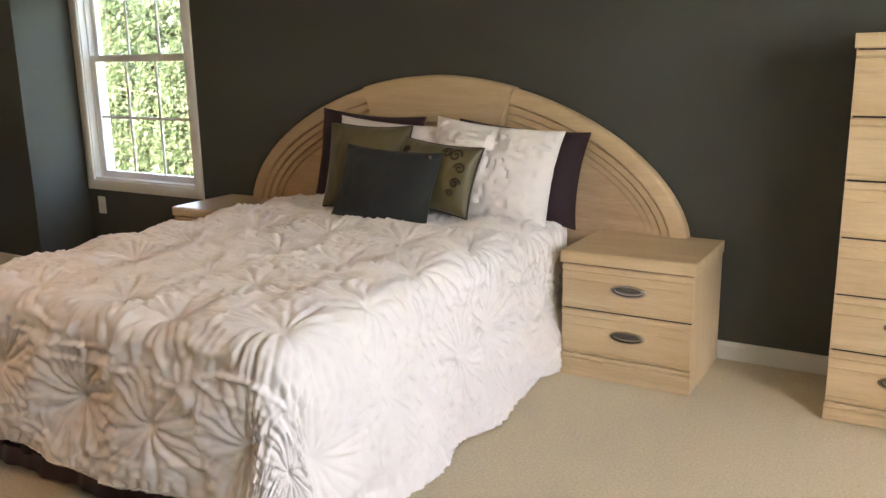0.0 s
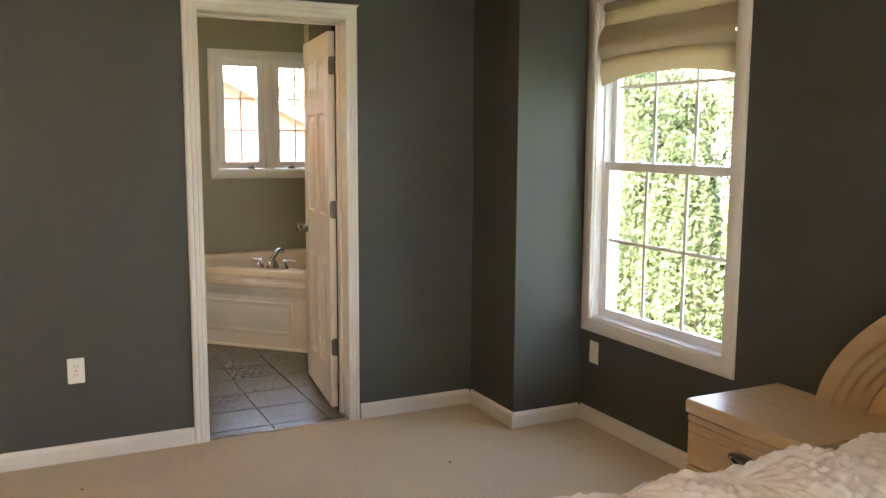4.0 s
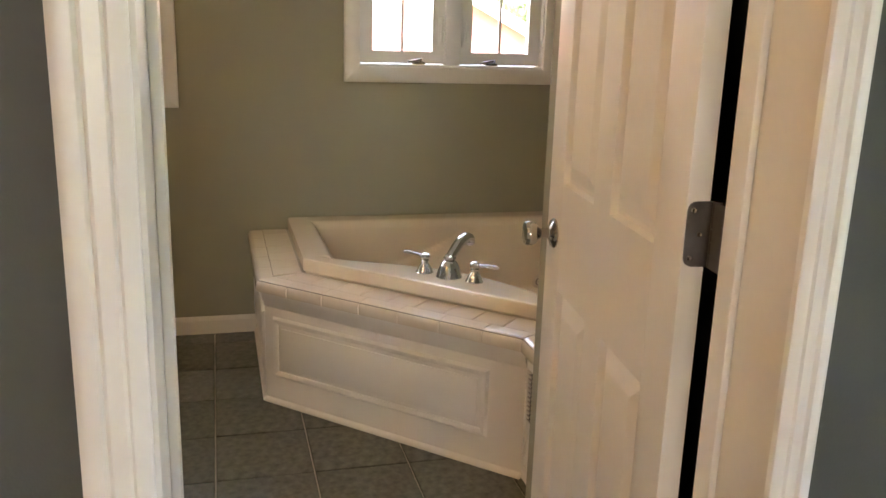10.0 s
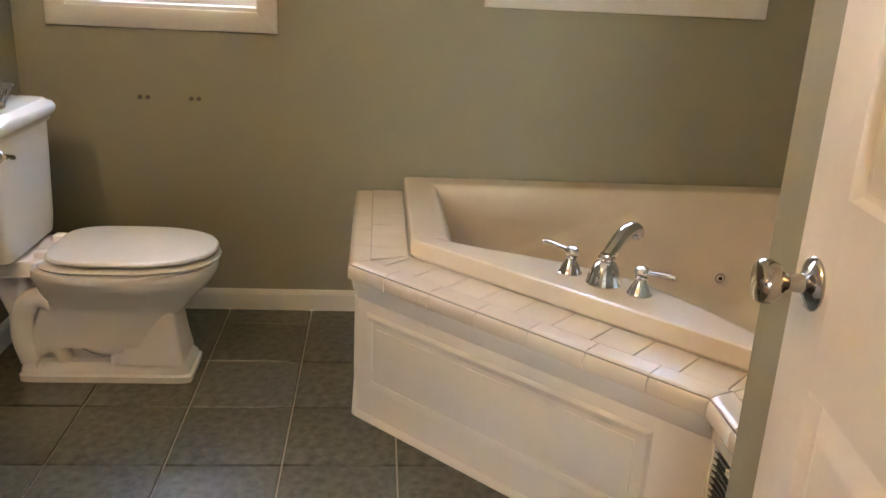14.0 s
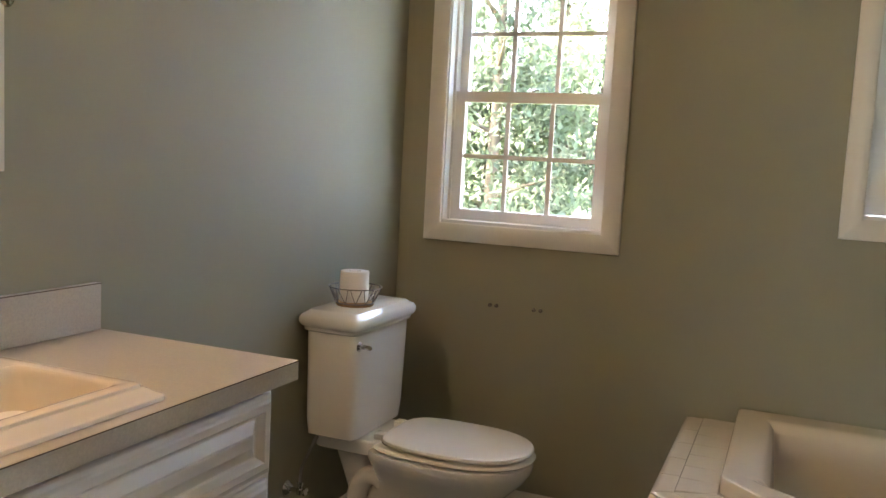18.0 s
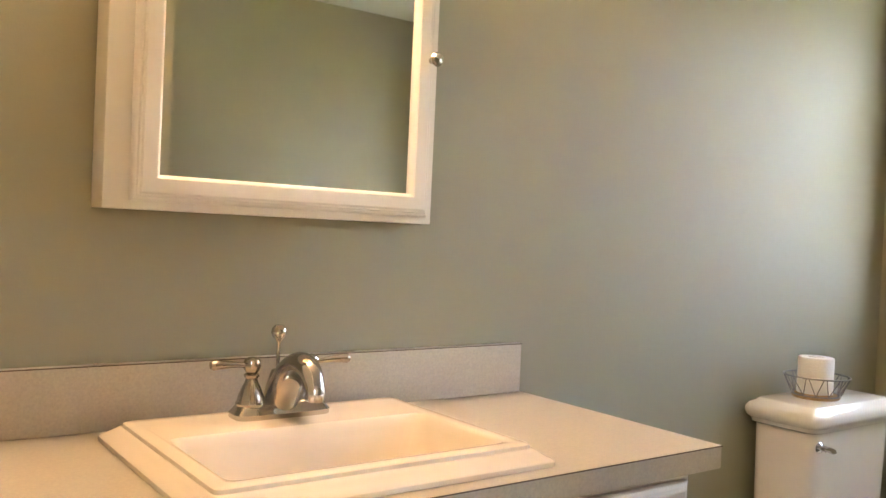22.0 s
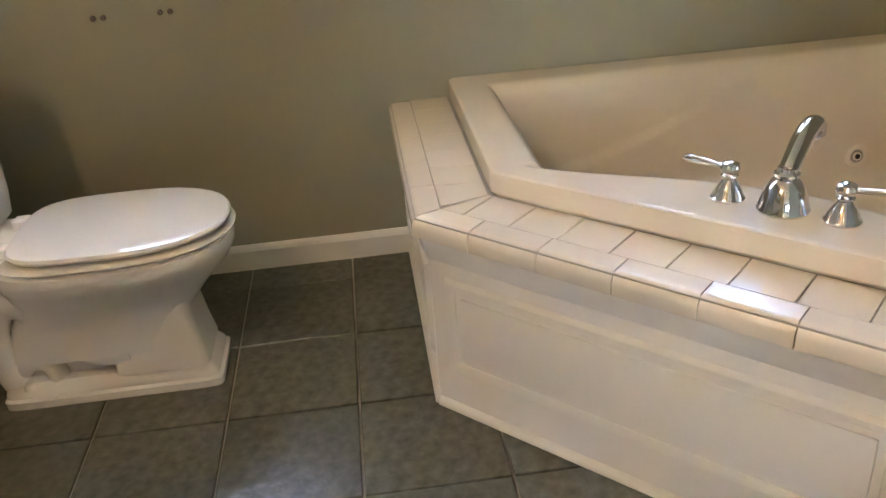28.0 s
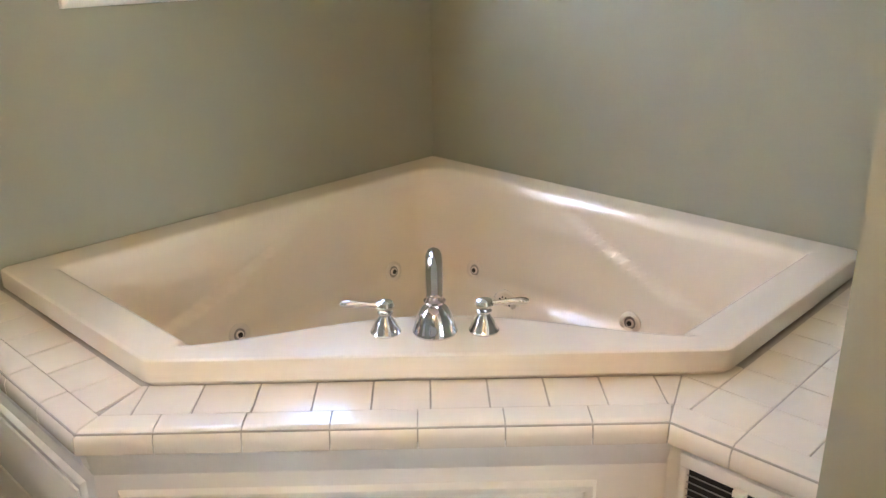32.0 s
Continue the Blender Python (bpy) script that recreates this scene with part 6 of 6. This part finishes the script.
def wall_plate(name, m, label, outlets):
    pl = thing(name, *m.translation, label, "outlet")
    bm = boxes((-0.036, 0.036, -0.006, 0.0, -0.058, 0.058), bevel=0.003, m=m)
    part("plate", bm, PLASTIC, pl)
    if outlets:
        for z in (-0.020, 0.020):
            bm = bmesh.new()
            loft(bm, [[m @ Vector((0.0165 * s * math.cos(2 * math.pi * i / 24), y, z + 0.014 * s * math.sin(2 * math.pi * i / 24))) for i in range(24)] for s, y in ((1, -0.0055), (1, -0.0078), (0.93, -0.0085))])
            face = part("receptacle", bm, PLASTIC, pl)
            for dx in (-0.006, 0.006):
                part("slot", boxes((dx - 0.0012, dx + 0.0012, -0.0092, -0.008, z - 0.002, z + 0.007), m=m), DARK, pl, smooth=False)
    part("screw", lathe(bmesh.new(), [(0, 0), (0.0035, 0), (0.003, 0.0015), (0, 0.0015)], m @ Matrix.Translation((0, -0.006, 0)) @ Matrix.Rotation(radians(90), 4, "X"), 10), NICKEL, pl)


wall_plate("wall_outlet", Matrix(((0, -1, 0, XB), (1, 0, 0, 2.035), (0, 0, 1, 0.419), (0, 0, 0, 1))), "ivory double outlet on the slate wall", True)
wall_plate("blank_plate", Matrix.Translation((-4.500, YB, 0.378)), "white blank cover plate under the window", False)
for x, y in ((-4.72, 2.02), (-4.33, 3.55), (-4.62, 1.72), (-4.5, 1.95), (-4.05, 1.8)):
    bm = lathe(bmesh.new(), [(0, 0), (0.006, 0.001), (0.0065, 0.003), (0.003, 0.005), (0, 0.005)], Matrix.Translation((x, y, 0.0)) @ Matrix.Rotation(radians(8), 4, "X"), 9)
    tagged(part("carpet_speck", bm, BARK), "small dark speck of dirt on the carpet", "speck", "specks")

# ---- outside ----
GZ = -3.0
tagged(part("ground", boxes((-400, 400, -400, 400, GZ - 0.5, GZ)), LAWN, smooth=False), "lawn running out to the horizon", "lawn", kind="structure")


def leaf_cloud(count, place, size, seed):
    """Many small leaf sprays: each a bent pair of triangles turned at random."""
    rng = np.random.default_rng(seed)
    verts, faces = [], []
    for i in range(count):
        p = place(rng)
        d = rng.normal(size=3)
        d /= np.linalg.norm(d)
        s = np.cross(d, (0.3, 0.2, 1.0))
        s /= np.linalg.norm(s) + 1e-9
        L, W = size * rng.uniform(0.6, 1.4), size * rng.uniform(0.25, 0.5)
        n = len(verts)
        verts += [tuple(p - s * W), tuple(p + d * L), tuple(p + s * W), tuple(p - d * L * 0.7)]
        faces += [(n, n + 1, n + 2), (n, n + 2, n + 3)]
    me = bpy.data.meshes.new("crown")
    me.from_pydata(verts, [], faces)
    return me


def conifer_crown(height, radius, seed, count, size, slim=False):
    def place(rng):
        h = rng.uniform(0.03, 1.0) ** (1.25 if not slim else 0.95)
        tier = 1.0 if slim else 0.62 + 0.38 * abs(math.sin(h * 21))
        r = radius * ((1 - h) ** (0.55 if slim else 0.8)) * tier * math.sqrt(rng.uniform(0.25, 1.0)) + 0.03
        a = rng.uniform(0, 2 * math.pi)
        r *= 1 + 0.25 * math.sin(3 * a + seed) * (0.4 if slim else 1)
        return np.array((r * math.cos(a), r * math.sin(a), height * (0.06 + 0.94 * h) - 0.25 * r * (0 if slim else 1)))
    return leaf_cloud(count, place, size, seed)


def broad_crown(height, radius, seed, count, size):
    rng0 = np.random.default_rng(seed)
    blobs = [(rng0.normal(size=3) * (radius * 0.55, radius * 0.55, height * 0.14) + (0, 0, height * 0.66), rng0.uniform(0.25, 0.45) * radius) for _ in range(16)]
    def place(rng):
        c, r = blobs[rng.integers(len(blobs))]
        d = rng.normal(size=3)
        return c + d / np.linalg.norm(d) * r * rng.uniform(0.6, 1.1)
    return leaf_cloud(count, place, size, seed)


def tree(name, x, y, crown, height, material, label, limbs=6, z=GZ):
    t = thing(name, x, y, z, label, "tree", "trees outside")
    bm = tube(bmesh.new(), [(x, y, z), (x + 0.05, y, z + height * 0.3), (x - 0.04, y + 0.05, z + height * 0.65), (x, y, z + height * 0.95)], [0.035 * height * 0.5, 0.026 * height * 0.5, 0.015 * height * 0.5, 0.01], 10)
    part("trunk", bm, BARK, t)
    rng = random.Random(int(abs(x * 37 + y * 11)))
    for i in range(limbs):
        a, h = rng.uniform(0, 6.28), rng.uniform(0.25, 0.8) * height
        L = height * 0.18
        p0, p1 = Vector((x, y, z + h)), Vector((x + L * math.cos(a), y + L * math.sin(a), z + h + L * 0.3))
        part("limb", tube(bmesh.new(), [p0, p0.lerp(p1, 0.5) + Vector((0, 0, 0.05)), p1], [0.012 * height * 0.5, 0.008 * height * 0.5, 0.004], 6), BARK, t)
    if crown.materials and crown.materials[0] != material:
        crown = crown.copy()
        crown.materials.clear()
    ob = link("crown", crown, material)
    ob.parent = t
    return t


SLIM = [conifer_crown(4.6, 0.78, s, 9000, 0.085, True) for s in (1, 2)]
PINES = [conifer_crown(13, 3.2, s, 6000, 0.17) for s in (3, 4)]
BROAD = [broad_crown(9, 3.4, s, 8000, 0.16) for s in (5, 6)]
rt = random.Random(3)
for i in range(11):
    tree("arborvitae", -21.0 + i * 1.02 + rt.uniform(-0.15, 0.15), 14.0 + rt.uniform(-0.3, 0.3), SLIM[i % 2], 4.6, HEDGE, "bright green columnar arborvitae in the hedge row", 3)
for x, y, k in ((-21.5, 25, 0), (-25.5, 29.5, 1), (-30.5, 25, 1), (-17.5, 27, 0)):
    tree("pine_tree", x, y, PINES[k], 13, PINE, "tall dark green pine behind the hedge")
for x, y, k, mat in ((-28, -8.5, 0, PINE), (-31, -2.6, 1, PINE), (-27, -4.6, 1, PINE), (-38, -10, 0, PINE), (-37, -5.5, 1, PINE), (-43, -7.5, 1, PINE), (-46, 20, 0, PINE)):
    tree("pine_tree", x, y, PINES[k], 13, mat, "tall pine with open boughs west of the house")
for x, y, k, mat in ((-27, -12.5, 0, AUTUMN), (-29, -5.5, 1, HEDGE), (-28.5, 24, 1, HEDGE), (-26, 28.5, 0, HEDGE), (-33, 27, 1, HEDGE), (-44, 16, 0, HEDGE), (-42, 25, 1, HEDGE)):
    tree("leafy_tree", x, y, BROAD[k], 9, mat, "broad leafy tree in autumn" if mat is AUTUMN else "broad leafy green tree")


def house(name, x0, x1, y0, y1, eave, ridge, wallmat, label, along, panes, z=GZ):
    h = thing(name, (x0 + x1) / 2, (y0 + y1) / 2, z, label, "house")
    bm = boxes((x0, x1, y0, y1, z, eave))
    if along == "x":
        ym = (y0 + y1) / 2
        prism(bm, [(y0, eave), (y1, eave), (ym, ridge - 0.12)], "x", x0, x1)
    else:
        xm = (x0 + x1) / 2
        prism(bm, [(x0, eave), (x1, eave), (xm, ridge - 0.12)], "y", y0, y1)
    w = part("wall", bm, wallmat, h, smooth=False)
    o = 0.5
    for sg in (-1, 1):
        bm = bmesh.new()
        if along == "x":
            e = y0 - o if sg < 0 else y1 + o
            drop = (ridge - eave) / ((y1 - y0) / 2) * o
            prism(bm, [(ym, ridge), (e, eave - drop), (e, eave - drop - 0.16), (ym, ridge - 0.16)], "x", x0 - o, x1 + o)
        else:
            e = x0 - o if sg < 0 else x1 + o
            drop = (ridge - eave) / ((x1 - x0) / 2) * o
            prism(bm, [(xm, ridge), (e, eave - drop), (e, eave - drop - 0.16), (xm, ridge - 0.16)], "y", y0 - o, y1 + o)
        part("roof", bm, ROOFING, h, smooth=False)
        bm = bmesh.new()
        if along == "x":
            prism(bm, [(ym, ridge - 0.01), (e, eave - drop - 0.01), (e, eave - drop - 0.36), (ym, ridge - 0.36)], "x", x1 + o + 0.003, x1 + o + 0.06)
        else:
            prism(bm, [(xm, ridge - 0.01), (e, eave - drop - 0.01), (e, eave - drop - 0.36), (xm, ridge - 0.36)], "y", y0 - o - 0.06, y0 - o - 0.003)
        part("barge_board", bm, SIDING, h, smooth=False)
    for (a, b, c, d, face) in panes:
        if face == "s":
            win = part("window", boxes((a, b, y0 - 0.06, y0 + 0.02, c, d)), SIDING, h, smooth=False)
            part("pane", boxes((a + 0.1, b - 0.1, y0 - 0.075, y0 - 0.062, c + 0.1, d - 0.1)), PANE, h, smooth=False)
        else:
            win = part("window", boxes((x1 - 0.02, x1 + 0.06, a, b, c, d)), SIDING, h, smooth=False)
            part("pane", boxes((x1 + 0.062, x1 + 0.075, a + 0.1, b - 0.1, c + 0.1, d - 0.1)), PANE, h, smooth=False)
    return h


house("white_house", -50, -38, 46, 56, 6.0, 10.0, SIDING, "large white clapboard house beyond the trees", "y", [(-48.5, -47.3, 0.5, 2.3, "s"), (-45.6, -44.4, 0.5, 2.3, "s"), (-42.4, -41.2, 0.5, 2.3, "s"), (-48.5, -47.3, 3.6, 5.3, "s"), (-45.6, -44.4, 3.6, 5.3, "s"), (-42.4, -41.2, 3.6, 5.3, "s")])
house("red_house", -38, -28, -2.0, 14.0, 0.25, 4.25, REDWALL, "red clapboard house with white barge boards", "x", [])
house("garden_shed", -14.9, -12.6, 17.0, 19.2, -0.4, 0.7, SIDING, "small white garden shed on the lawn", "y", [])
bench = thing("garden_chair", -10.5, 11.0, GZ, "pale wooden garden chair on the lawn", "chair")
for a in (-0.3, 0.3):
    part("leg", tube(bmesh.new(), [(-10.5 + a, 10.7, GZ), (-10.5 + a, 11.4, GZ + 0.8)], 0.03, 8), SIDING, bench)
    part("leg", tube(bmesh.new(), [(-10.5 + a, 11.4, GZ), (-10.5 + a, 10.7, GZ + 0.5)], 0.03, 8), SIDING, bench)
part("seat", boxes((-10.85, -10.15, 10.7, 11.15, GZ + 0.40, GZ + 0.44)), SIDING, bench)

# ---- floor tiles of the bathroom ----
floor = bpy.data.objects["floor_bath"]
PX, PY, PT = -7.003, 2.342, 0.3025
shared = {}
rot = random.Random(8)


def tile_mesh(w, d):
    key = (round(w, 4), round(d, 4))
    if key not in shared:
        bm = bmesh.new()
        e = 0.0025
        def lp(i, z):
            return [Vector((i, i, z)), Vector((w - i, i, z)), Vector((w - i, d - i, z)), Vector((i, d - i, z))]
        loft(bm, [lp(0, -0.010), lp(0, -0.0022), lp(0.0012, -0.0006), lp(e, 0.0)])
        me = bpy.data.meshes.new("tile")
        bmesh.ops.recalc_face_normals(bm, faces=bm.faces)
        bm.to_mesh(me)
        bm.free()
        me.materials.append(TILE)
        shared[key] = me
    return shared[key]


def lay(x0, x1, y0, y1):
    g = 0.0028
    for i in range(-6, 8):
        for j in range(-6, 10):
            a, b = max(x0, PX + i * PT + g), min(x1, PX + (i + 1) * PT - g)
            c, d = max(y0, PY + j * PT + g), min(y1, PY + (j + 1) * PT - g)
            if b - a > 0.01 and d - c > 0.01:
                if c > 2.83 and b < c - 10.10:
                    continue
                ob = new("tile", tile_mesh(b - a, d - c))
                ob.location = (a, c, rot.uniform(-0.0006, 0.0003))
                ob.parent = floor


lay(XW + 0.001, XP, YS + 0.001, 3.58)
lay(XP + 0.0001, XB - 0.035, D0 + 0.019, D1 - 0.019)
